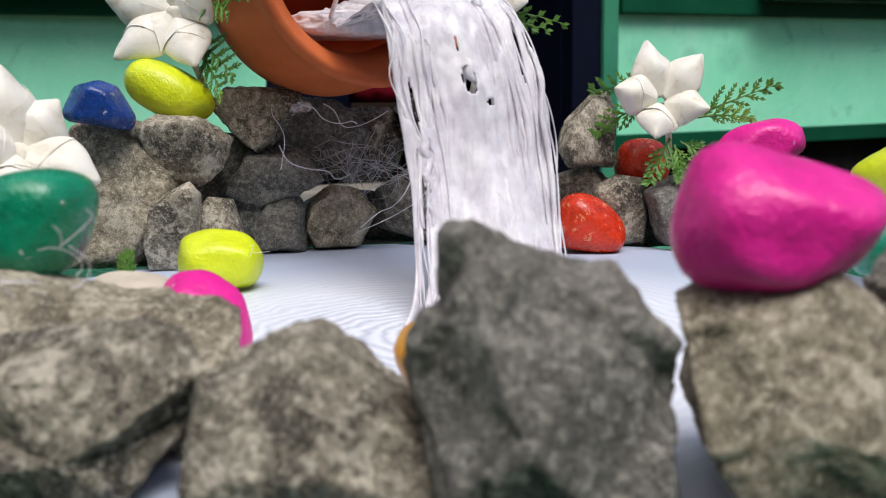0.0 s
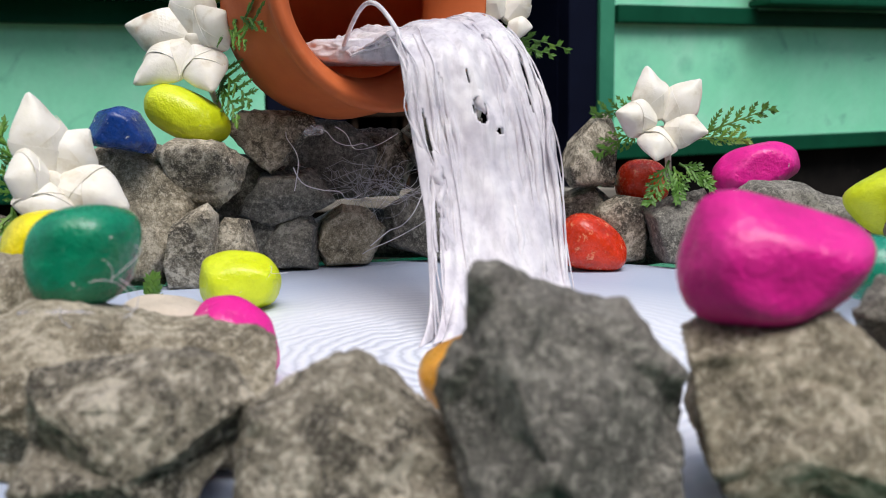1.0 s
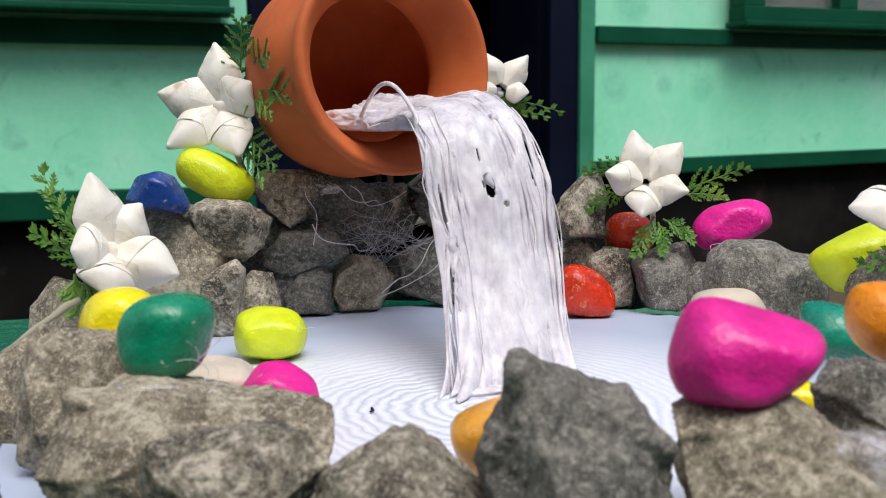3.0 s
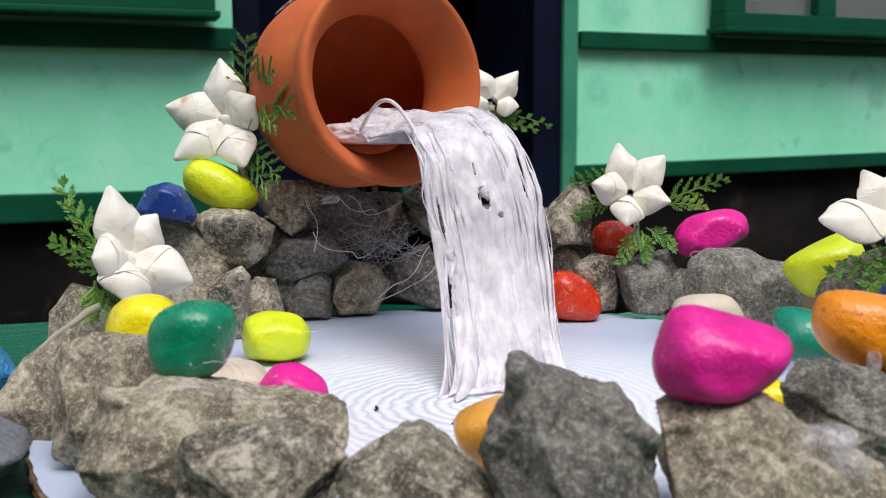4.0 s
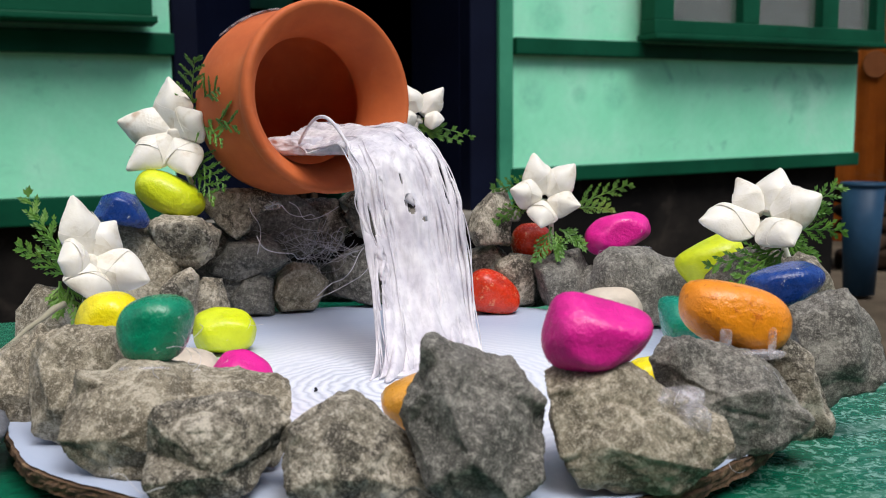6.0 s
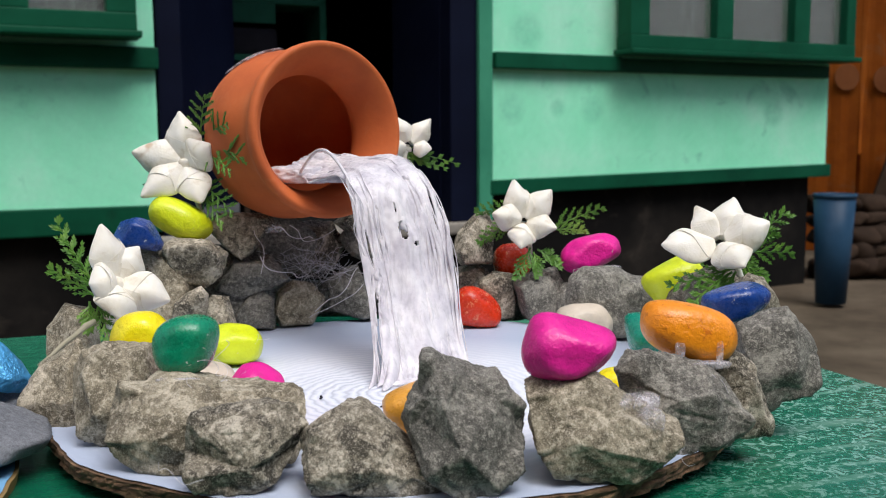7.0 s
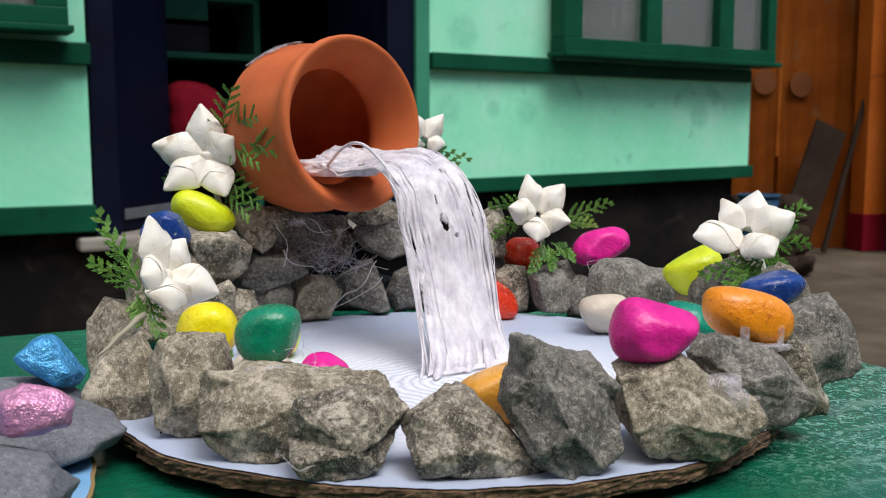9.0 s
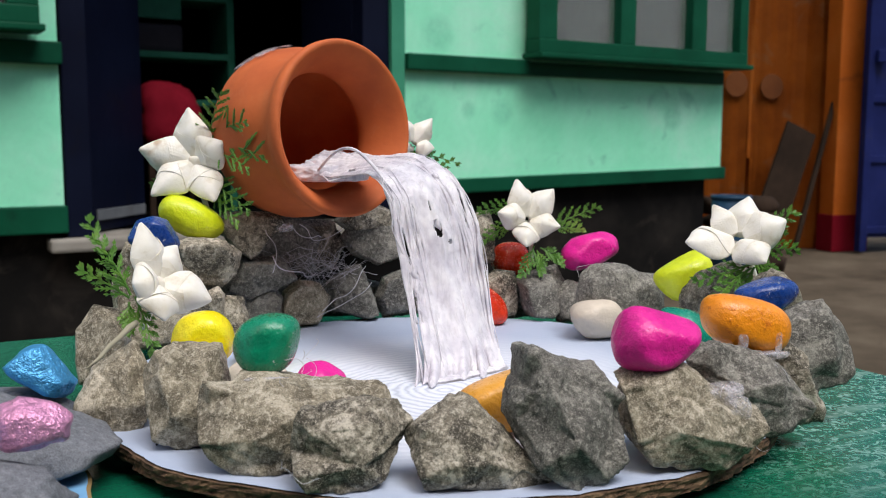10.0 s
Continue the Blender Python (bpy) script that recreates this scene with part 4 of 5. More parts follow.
pebble((0.227, 0.339, 0.821), (0.048, 0.032, 0.022), (0, -14, 0), BLUE, "glossy deep blue painted pebble on a grey rock", 15)
pebble((0.235, 0.470, 0.816), (0.050, 0.034, 0.030), (0, -26, 0), LIME, "yellow painted oblong pebble by a folded flower", 16)
pebble((0.201, 0.596, 0.824), (0.058, 0.040, 0.032), (0, -12, 0), PINK, "magenta painted oblong pebble on the rock wall", 17, [(-1, -.4), (-.9, .4), (-.4, .95), (.5, 1), (1, .3), (.95, -.5), (.3, -1), (-.7, -.95)], 13, 0.05)
pebble((0.136, 0.640, 0.812), (0.038, 0.034, 0.034), (0, 0, 0), RED, "red painted pebble under a folded flower", 18, [(-1, -.2), (-.8, .6), (-.2, 1), (.6, .8), (1, 0), (.7, -.8), (0, -1), (-.7, -.8)], 6)

# ---- terracotta pot lying on the rocks ----
POT = Vector((-0.038, 0.555, 0.938))
AX = Vector((0.545, -0.835, 0.060)).normalized()
pot_turn = AX.to_track_quat("Z", "Y").to_matrix().to_4x4()
pot = thing("clay_pot", "orange terracotta pot lying on its side, mouth open", "pot", at=Matrix.Translation(POT) @ pot_turn)


def lathe(profile, segs=96):
    b = bmesh.new()
    rings = []
    for r, z in profile:
        rings.append([b.verts.new((r * math.cos(2 * math.pi * i / segs), r * math.sin(2 * math.pi * i / segs), z)) for i in range(segs)])
    for a, c in zip(rings, rings[1:]):
        for i in range(segs):
            j = (i + 1) % segs
            b.faces.new((a[i], a[j], c[j], c[i]))
    return b


outer = [(0.0005, -0.128), (0.024, -0.127), (0.046, -0.119), (0.062, -0.106), (0.0715, -0.088), (0.0745, -0.070), (0.0740, -0.053), (0.0710, -0.039), (0.0690, -0.029), (0.0690, -0.020), (0.0718, -0.013), (0.0745, -0.006), (0.0745, -0.001), (0.0720, 0.002)]
inner = [(0.0688, 0.000), (0.0640, -0.006), (0.0580, -0.015), (0.0540, -0.025), (0.0512, -0.032), (0.0502, -0.038), (0.0525, -0.044), (0.0620, -0.054), (0.0690, -0.075), (0.0620, -0.100), (0.040, -0.116), (0.0005, -0.121)]
part("pot_body", lathe(outer[:11]), TERRA, pot, "rounded clay body", True)
part("pot_rim", lathe(outer[10:] + inner), TERRA, pot, "flared clay rim and throat", True)


def tube(points, radii, segs=7, bm=None):
    """A tapering tube along points."""
    b = bm if bm is not None else bmesh.new()
    pts = [Vector(p) for p in points]
    prev, side = None, None
    for i, p in enumerate(pts):
        t = (pts[min(i + 1, len(pts) - 1)] - pts[max(i - 1, 0)]).normalized()
        if side is None:
            side = t.orthogonal().normalized()
        side = (side - t * side.dot(t)).normalized()
        up = t.cross(side)
        ring = [b.verts.new(p + radii[i] * (math.cos(2 * math.pi * k / segs) * side + math.sin(2 * math.pi * k / segs) * up)) for k in range(segs)]
        if prev:
            for k in range(segs):
                b.faces.new((prev[k], prev[(k + 1) % segs], ring[(k + 1) % segs], ring[k]))
        else:
            b.faces.new(ring[::-1])
        prev = ring
    b.faces.new(prev)
    return b


# ---- waterfall of hot glue ----
LEFT = [(-0.0780, 0.571, 0.904), (-0.056, 0.532, 0.896), (-0.033, 0.470, 0.900), (-0.026, 0.436, 0.888), (-0.0215, 0.430, 0.860), (-0.015, 0.420, 0.816), (-0.009, 0.390, 0.7605)]
RIGHT = [(-0.046, 0.604, 0.918), (-0.013, 0.571, 0.914), (0.018, 0.507, 0.914), (0.034, 0.472, 0.897), (0.047, 0.455, 0.862), (0.052, 0.447, 0.818), (0.057, 0.425, 0.7605)]


def along(pts, v):
    x = min(max(v, 0), 1) * (len(pts) - 1)
    i = min(int(x), len(pts) - 2)
    t = x - i
    p = [Vector(pts[min(max(i + k, 0), len(pts) - 1)]) for k in (-1, 0, 1, 2)]
    return 0.5 * (2 * p[1] + (p[2] - p[0]) * t + (2 * p[0] - 5 * p[1] + 4 * p[2] - p[3]) * t * t + (3 * p[1] - p[0] - 3 * p[2] + p[3]) * t ** 3)


def fall_at(u, v, lift=0.0):
    a, b = along(LEFT, v), along(RIGHT, v)
    p = a.lerp(b, u)
    d = (along(LEFT, v + 0.02) - along(LEFT, v - 0.02))
    n = (b - a).cross(d).normalized()
    if n.y > 0 and v > 0.4 or n.z < 0 and v <= 0.4:
        n = -n
    return p + n * lift


fall = thing("waterfall", "white hot-glue waterfall pouring from the clay pot", "waterfall")
rnd = random.Random(11)
sheet = bmesh.new()
NU, NV = 84, 230
holes = [(0.46, 0.655, 0.040, 0.032), (0.10, 0.70, 0.018, 0.060), (0.20, 0.66, 0.014, 0.030), (0.90, 0.58, 0.016, 0.090), (0.84, 0.755, 0.026, 0.042), (0.07, 0.82, 0.020, 0.045), (0.15, 0.79, 0.012, 0.030), (0.92, 0.88, 0.016, 0.012), (0.58, 0.70, 0.030, 0.007), (0.22, 0.22, 0.05, 0.014), (0.45, 0.26, 0.05, 0.010), (0.72, 0.47, 0.016, 0.014)]
grid = {}
for i in range(NU + 1):
    for j in range(NV + 1):
        u, v = i / NU, 0.02 + 0.98 * j / NV
        ridge = noise.noise(Vector((u * 5, v * 2.4, 3.0))) * 0.0042 + noise.noise(Vector((u * 15, v * 4, 9.0))) * 0.0007 + noise.noise(Vector((u * 6, v * 11, 4.0))) * 0.0018 + noise.noise(Vector((u * 20, v * 30, 2.0))) * 0.0008
        ridge += 0.0015 * max(0.0, 0.38 - v) / 0.38 * noise.noise(Vector((u * 12, v * 40, 6.0)))
        uu = u + 0.03 * noise.noise(Vector((u * 3, v * 6, 1.0)))
        foot = max(0.0, v - 0.88) / 0.12
        q = fall_at(uu, v, ridge * (1 - 0.6 * foot) + 0.004 * math.sin(math.pi * u) * (1 - foot))
        q += Vector((-0.3, -1.0, 0)) * (0.030 * foot ** 3 * max(0.0, 0.35 + noise.noise(Vector((u * 13, 0, 7.0)))))
        q += Vector((0.012 * (u - 0.5) * foot ** 2, 0, 0))
        q.z = max(q.z, 0.7606)
        grid[i, j] = q
for key in list(grid):
    grid[key] = sheet.verts.new(grid[key])
for i in range(NU):
    for j in range(NV):
        u, v = (i + 0.5) / NU, 0.02 + 0.975 * (j + 0.5) / NV
        if any(((u - a) / ru) ** 2 + ((v - b) / rv) ** 2 < 1 + 0.5 * noise.noise(Vector((u * 30, v * 40, 0))) for a, b, ru, rv in holes):
            continue
        gap = noise.noise(Vector((u * 22, v * 2.6, 7.0)))
        if v > 0.56 and gap > 0.52:
            continue
        sheet.faces.new((grid[i, j], grid[i + 1, j], grid[i + 1, j + 1], grid[i, j + 1]))
bmesh.ops.delete(sheet, geom=[q for q in sheet.verts if not q.link_faces], context="VERTS")
bmesh.ops.solidify(sheet, geom=sheet.faces[:], thickness=0.0012)
part("glue_sheet", sheet, GLUE, fall, "thin wrinkled sheet of set glue with holes", True)
for i in range(15):
    u0 = rnd.random() if i > 8 else (0.0, 0.015, 0.03, 0.97, 0.985, 1.0, 0.93, 0.06, 0.90)[i]
    v0, v1 = (rnd.uniform(0.05, 0.5), rnd.uniform(0.86, 1.0))
    if i < 9:
        v0, v1 = rnd.uniform(0.28, 0.36), 1.0
    amp, ph, lift = rnd.uniform(0.02, 0.10), rnd.uniform(0, 9), rnd.uniform(0.0, 0.0045)
    base, n = rnd.uniform(0.0004, 0.0009), 34
    pts, rad = [], []
    for k in range(n + 1):
        v = v0 + (v1 - v0) * k / n
        u = u0 + amp * noise.noise(Vector((v * 7, ph, 0)))
        pts.append(fall_at(u, v, lift + 0.0015 * noise.noise(Vector((v * 9, ph, 5)))))
        rad.append(base * (0.65 + 0.7 * abs(noise.noise(Vector((v * 14, ph, 8))))) * (1.0 if k > 2 else 0.5))
    part("strand", tube(pts, rad), GLUE, fall, "", True)
for i in range(22):
    u0, ph = (0.30 * rnd.random() ** 1.4 if i % 2 else 1 - 0.42 * rnd.random() ** 1.2), rnd.uniform(0, 40)
    v0, v1 = rnd.uniform(0.34, 0.62), rnd.uniform(0.86, 1.0)
    wd, drift = rnd.uniform(0.0006, 0.0016), rnd.uniform(-0.04, 0.04)
    pts = [fall_at(u0 + drift * k / 40 + 0.05 * noise.noise(Vector((k * 0.09, ph, 0))), v0 + (v1 - v0) * k / 40, 0.0022 + 0.0016 * noise.noise(Vector((k * 0.12, ph, 3)))) for k in range(41)]
    for q in pts:
        q.z = max(q.z, 0.7606)
    part("strand", tube(pts, [wd * (0.25 + 0.75 * math.sin(math.pi * (0.03 + 0.94 * k / 40)) ** 0.5) * (1 + 0.5 * noise.noise(Vector((k * 0.2, ph, 7)))) for k in range(41)], 8), GLUE, fall, "", True)
for i in range(7):
    u, v = rnd.uniform(0.08, 0.92), rnd.uniform(0.46, 0.95)
    ln, wd = rnd.uniform(0.03, 0.12), rnd.uniform(0.0012, 0.0030)
    pts = [fall_at(u + 0.05 * noise.noise(Vector((k * 0.3, i, 0))), v + ln * (k / 12 - 0.5), 0.0035) for k in range(13)]
    part("drip", tube(pts, [wd * math.sin(math.pi * (0.04 + 0.92 * (k / 12) ** 1.6)) for k in range(13)], 8), GLUE, fall, "", True)
v, f = lump((0.078, 0.034, 0.0035), [(0, 0, 1, 0.9), (0, 0, -1, 0.9), (1, 0, 0, 0.9), (-1, 0, 0, 0.9), (0, 1, 0, 0.9), (0, -1, 0, 0.9), (0.7, 0.7, 0, 0.95), (-0.7, 0.7, 0, 0.9)], 5, 0.25, 91, 4)
pool = solid("splash", v, f, GLUE, (0.024, 0.410, 0.7612), True, (0, 0, 28))
pool.parent = fall
v, f = lump((0.074, 0.060, 0.016), [(0, 0, 1, 0.7), (0, 0, -1, 0.9), (1, 0, 0, 0.95), (-1, 0, 0, 0.95), (0, 1, 0, 0.9), (0, -1, 0, 0.9), (0.7, 0.7, 0, 0.95), (-0.7, 0.7, 0, 0.95), (-0.8, -0.6, 0, 0.9)], 7, 0.16, 93, 5)
heap = solid("glue_mound", v, f, GLUE, (-0.056, 0.574, 0.9005), True, (0, 0, 33))
heap.parent = fall
arch = [Vector((-0.064, 0.545, 0.902)).lerp(Vector((-0.027, 0.452, 0.902)), t) + Vector((0, 0, 0.020 * math.sin(math.pi * t))) for t in [k / 16 for k in range(17)]]
part("strand", tube(arch + [fall_at(0.02, 0.45), fall_at(0.03, 0.6)], [0.0013] * 19), GLUE, fall, "", True)
for i in range(20):
    u0, v0 = rnd.uniform(0.0, 1.0), rnd.uniform(0.0, 0.22)
    ln, ph = rnd.uniform(0.08, 0.2), rnd.uniform(0, 50)
    pts = [fall_at(u0 + 0.25 * noise.noise(Vector((k * 0.16, ph, 0))), v0 + ln * k / 14, 0.0008 + 0.004 * abs(noise.noise(Vector((k * 0.2, ph, 4))))) for k in range(15)]
    part("heap_strand", tube(pts, [rnd.uniform(0.0004, 0.0012)] * 15, 6), GLUE, fall, "", True)

up_left = pot_turn.inverted() @ Vector((-0.55, 0.25, 0.8))
back_angle = math.atan2(up_left.y, up_left.x)
patch = bmesh.new()
rows = []
for i in range(13):
    z = -0.052 - 0.055 * i / 12
    r = np.interp(-z, [0.030, 0.053, 0.070, 0.088, 0.106, 0.119], [0.0692, 0.0742, 0.0747, 0.0717, 0.0622, 0.0462]) + 0.0012
    rows.append([patch.verts.new((r * math.cos(a), r * math.sin(a), z)) for a in [back_angle + radians(-20 + 40 * k / 10 + 6 * noise.noise(Vector((i * 0.7, k, 0)))) for k in range(11)]])
for a, b in zip(rows, rows[1:]):
    for k in range(10):
        i = rows.index(a)
        if ((i - 5.5) / 6) ** 2 + ((k - 4.5) / 5) ** 2 > 0.85 + 0.8 * noise.noise(Vector((i * 0.6, k * 0.7, 4.0))):
            continue
        patch.faces.new((a[k], a[k + 1], b[k + 1], b[k]))
bmesh.ops.delete(patch, geom=[q for q in patch.verts if not q.link_faces], context="VERTS")
bmesh.ops.solidify(patch, geom=patch.faces[:], thickness=0.001)
part("glue_patch", patch, CLEAR_GLUE, pot, "milky skin of dried glue on the pot", True)

# ---- folded palm-leaf flowers ----


def petal_point(s, a, L, W, T, curl):
    """A plump folded pouch with a keel: narrow at its foot, widest past the middle, pointed: s along it, a round it."""
    if s < 0.46:
        w = 0.50 + 0.50 * math.sin(math.pi / 2 * s / 0.46)
    else:
        w = 0.07 + 0.93 * max(0.0, 1 - ((s - 0.46) / 0.54) ** 1.35)
    t = T * (0.50 + 0.50 * math.sin(math.pi * min(1.0, s / 0.8) / 2)) * (0.10 + 0.90 * max(0.0, 1 - max(0.0, (s - 0.4) / 0.6) ** 1.6))
    c, d = math.cos(a), math.sin(a)
    x = W * w * c
    keel = 0.22 * (1 - s)
    c0 = (c - keel) / (1 - keel if c > keel else 1 + keel)
    full = max(0.0, 1 - abs(c0) ** 1.35) ** 0.72
    y = t * full * (1.0 if d > 0 else -0.75)
    return Vector((x, L * s, y + curl * s * s))


def petal_mesh(L, W, T, curl, seed):
    b = bmesh.new()
    ns, na = 16, 20
    rings = []
    for i in range(ns + 1):
        s = min(i / ns, 0.999)
        ring = []
        for k in range(na):
            p = petal_point(s, 2 * math.pi * k / na, L, W, T, curl)
            p *= 1 + 0.05 * noise.noise(Vector((p.x * 120, p.y * 90, seed * 3.1)))
            crease = 0.0009 * math.exp(-((p.x - 0.35 * W + 0.5 * (p.y - 0.5 * L)) / 0.0016) ** 2)
            p.z -= crease if p.z > 0 else 0
            ring.append(b.verts.new(p))
        rings.append(ring)
    for a, c in zip(rings, rings[1:]):
        for k in range(na):
            b.faces.new((a[k], a[(k + 1) % na], c[(k + 1) % na], c[k]))
    b.faces.new(rings[0][::-1])
    b.faces.new(rings[-1])
    return b


def fold_mesh(L, W, T, curl, s0, s1, lift, sign):
    """A flap of leaf wrapped over the petal's foot, ending in one slanting free edge."""
    b = bmesh.new()
    n, m = 20, 9
    rows = []
    for i in range(n + 1):
        f = i / n
        a = math.pi * (0.01 + 0.98 * f)
        if sign < 0:
            a = math.pi - a
        edge = s0 + (s1 - s0) * f
        row = []
        for j in range(m + 1):
            g = j / m
            q = petal_point(0.02 + (edge - 0.02) * g, a, L, W, T, curl)
            q.x *= 1.03
            row.append(b.verts.new(q + Vector((0, 0, lift * (0.4 + 0.9 * g * g)))))
        rows.append(row)
    for a, c in zip(rows, rows[1:]):
        for j in range(m):
            b.faces.new((a[j], a[j + 1], c[j + 1], c[j]))
    bmesh.ops.recalc_face_normals(b, faces=b.faces[:])
    bmesh.ops.solidify(b, geom=b.faces[:], thickness=0.0003)
    return b


def flower(at, face, petals, width, thick, label, woven, seed):
    """petals: (degrees, length, lean towards the face) each."""
    n = Vector(face).normalized()
    ex = Vector((0, 0, 1)).cross(n).normalized()
    ey = n.cross(ex)
    fl = thing("folded_flower", label, "flower", "folded flowers", Matrix.Translation(at))
    rnd = random.Random(seed)
    for i, (deg, L, lean) in enumerate(petals):
        d = (math.cos(radians(deg)) * ex + math.sin(radians(deg)) * ey + lean * n).normalized()
        nn = (n - d * n.dot(d)).normalized()
        tw = Matrix.Rotation(rnd.uniform(-0.35, 0.35), 3, d)
        nn = tw @ nn
        m = Matrix((d.cross(nn), d, nn)).transposed().to_4x4()
        W, T = width * rnd.uniform(0.92, 1.1), thick * rnd.uniform(0.9, 1.15)
        p = part("petal", petal_mesh(L, W, T, 0.003, seed + i), RIBBON, fl, "", True)
        p.matrix_basis = Matrix.Translation(d * (0.003 if woven else 0.005) + n * 0.0008 * i) @ m
        part("fold", fold_mesh(L, W, T, 0.003, 0.10, 0.70, 0.0003, 1 if i % 2 else -1), RIBBON, p)
        if woven:
            part("fold", fold_mesh(L, W, T, 0.003, 0.52, 0.10, 0.0005, 1 if i % 2 else -1), RIBBON, p)
    v, f = lump((0.012, 0.012, 0.012) if woven else (0.009, 0.009, 0.006), [(*Vector((rnd.gauss(0, 1), rnd.gauss(0, 1), rnd.gauss(0, 1))).normalized(), rnd.uniform(0.75, 1)) for _ in range(12)] + [(0, 0, 1, 0.9), (0, 0, -1, 0.9), (1, 0, 0, 0.9), (-1, 0, 0, 0.9), (0, 1, 0, 0.9), (0, -1, 0, 0.9)], 14, 0.05, seed, 3)
    heart = solid("heart", v, f, RIBBON, n * (0.003 if woven else -0.004), True)
    heart.parent = fl
    return fl


flower((-0.161, 0.588, 0.908), (-0.10, -0.95, 0.25), [(165, 0.044, 0.1), (97, 0.044, 0.15), (35, 0.028, 0.4), (-66, 0.039, 0.25), (222, 0.043, 0.2)], 0.0165, 0.0095, "cream white star flower folded from palm strips, beside the pot", True, 21)
flower((-0.187, 0.412, 0.832), (0.35, -0.9, 0.3), [(102, 0.040, 0.15), (58, 0.028, -0.1), (-25, 0.034, 0.2), (-95, 0.025, 0.35), (180, 0.019, 0.4)], 0.0150, 0.0110, "cream white braided flower folded from palm strips, on a tan rock", True, 22)
flower((0.139, 0.606, 0.851), (-0.05, -0.93, 0.35), [(104, 0.036, 0.25), (46, 0.036, 0.3), (-20, 0.029, 0.5), (-103, 0.028, 0.45), (168, 0.029, 0.35)], 0.0140, 0.0115, "cream white five-pointed folded flower with a brown spot", False, 23)
flower((0.245, 0.412, 0.850), (-0.25, -0.80, 0.55), [(192, 0.043, 0.3), (122, 0.029, 0.1), (72, 0.033, 0.1), (16, 0.034, 0.4), (-62, 0.028, 0.4)], 0.0150, 0.0105, "creamy white five-pointed folded flower on the rock ring", False, 24)
flower((0.036, 0.645, 0.922), (0.2, -0.93, 0.3), [(48, 0.030, 0.15), (112, 0.026, 0.2), (-15, 0.017, 0.3), (190, 0.024, 0.2)], 0.0100, 0.009, "cream white folded flower half hidden behind the pot", False, 25)

# stems under the flowers
for a, b in (((-0.184, 0.414, 0.836), (-0.196, 0.425, 0.80)), ((0.146, 0.612, 0.855), (0.148, 0.612, 0.81)), ((0.258, 0.424, 0.850), (0.272, 0.424, 0.815)), ((-0.166, 0.59, 0.91), (-0.15, 0.605, 0.86)), ((0.036, 0.647, 0.925), (0.02, 0.65, 0.86))):
    st = part("flower_stem", tube([Vector(a).lerp(Vector(b), k / 6) for k in range(7)], [0.0022] * 7), RIBBON, None, "", True)
    tagged(st, "short pale twisted stem holding a folded flower", "stem", "flower stems")

strip = bmesh.new()
line = [Vector((-0.199, 0.397, 0.810)), Vector((-0.203, 0.390, 0.8085)), Vector((-0.208, 0.383, 0.804)), Vector((-0.214, 0.376, 0.800)), Vector((-0.219, 0.367, 0.7945)), Vector((-0.226, 0.360, 0.790))]
tube(line, [0.0018, 0.0021, 0.0018, 0.0016, 0.0013, 0.0005], 8, strip)
for vv in strip.verts:
    vv.co.z += 0.0006 * noise.noise(vv.co * 300)
DRY_PALM = wall_mat("dry_palm", (0.30, 0.28, 0.20), (0.42, 0.39, 0.29), (0.52, 0.49, 0.38), (0.28, 0.24, 0.16), 0.7)
tagged(part("palm_strip", strip, DRY_PALM, None, "", True), "pale twisted palm strip end lying over the tan rocks", "strip")
# ---- cypress sprigs ----


def leaflet(b, base, tip, nrm, width):
    d = tip - base
    side = d.cross(nrm).normalized() * width
    up = nrm * width * 0.35
    pts = [base, base + d * 0.4 + side, tip, base + d * 0.4 - side]
    top = [b.verts.new(p + up * (1 if i in (1, 3) else 0.3)) for i, p in enumerate(pts)]
    low = [b.verts.new(p - up) for p in pts]
    b.faces.new(top)
    b.faces.new(low[::-1])
    for i in range(4):
        b.faces.new((top[i], low[i], low[(i + 1) % 4], top[(i + 1) % 4]))


def frond(start, end, spread, seed, parent):
    rnd = random.Random(seed)
    a, e = Vector(start), Vector(end)
    L = (e - a).length
    d = (e - a).normalized()
    n = Vector((rnd.uniform(-0.35, 0.35), -0.85, rnd.uniform(-0.2, 0.4)))
    n = (n - d * n.dot(d)).normalized()
    side = d.cross(n)
    b = bmesh.new()
    bend = Vector((0, 0, -0.10 * L)) + side * rnd.uniform(-0.12, 0.12) * L
    stem = [a + d * L * t + bend * t * t for t in [k / 12 for k in range(13)]]
    tube(stem, [0.0009 * (1.15 - k / 12) for k in range(13)], 5, b)
    k = 0
    t = 0.12
    while t < 1.0:
        p = a + d * L * t + bend * t * t
        s = 1 if k % 2 else -1
        ln = 0.9 * spread * L * (1.05 - 0.75 * t) * rnd.uniform(0.75, 1.15)
        bd = (d * 1.0 + side * s * 0.72 + n * rnd.uniform(-0.25, 0.25)).normalized()
        steps = max(3, int(ln / 0.0028))
        tube([p + bd * ln * q / 4 for q in range(5)], [0.0010, 0.0010, 0.0009, 0.0008, 0.0005], 4, b)
        for q in range(1, steps + 1):
            pp = p + bd * ln * q / steps
            for s2 in (-1, 1):
                bs = (bd * 0.95 + bd.cross(n) * s2 * 0.65 + n * rnd.uniform(-0.3, 0.3)).normalized()
                ll = rnd.uniform(0.0036, 0.0054) * (1.1 - 0.5 * q / steps)
                leaflet(b, pp, pp + bs * ll, n, ll * 0.19)
        leaflet(b, p + bd * ln, p + bd * (ln + 0.004), n, 0.001)
        t += 0.095
        k += 1
    leaflet(b, stem[-1], stem[-1] + d * 0.005, n, 0.0012)
    return part("frond", b, LEAF, parent)


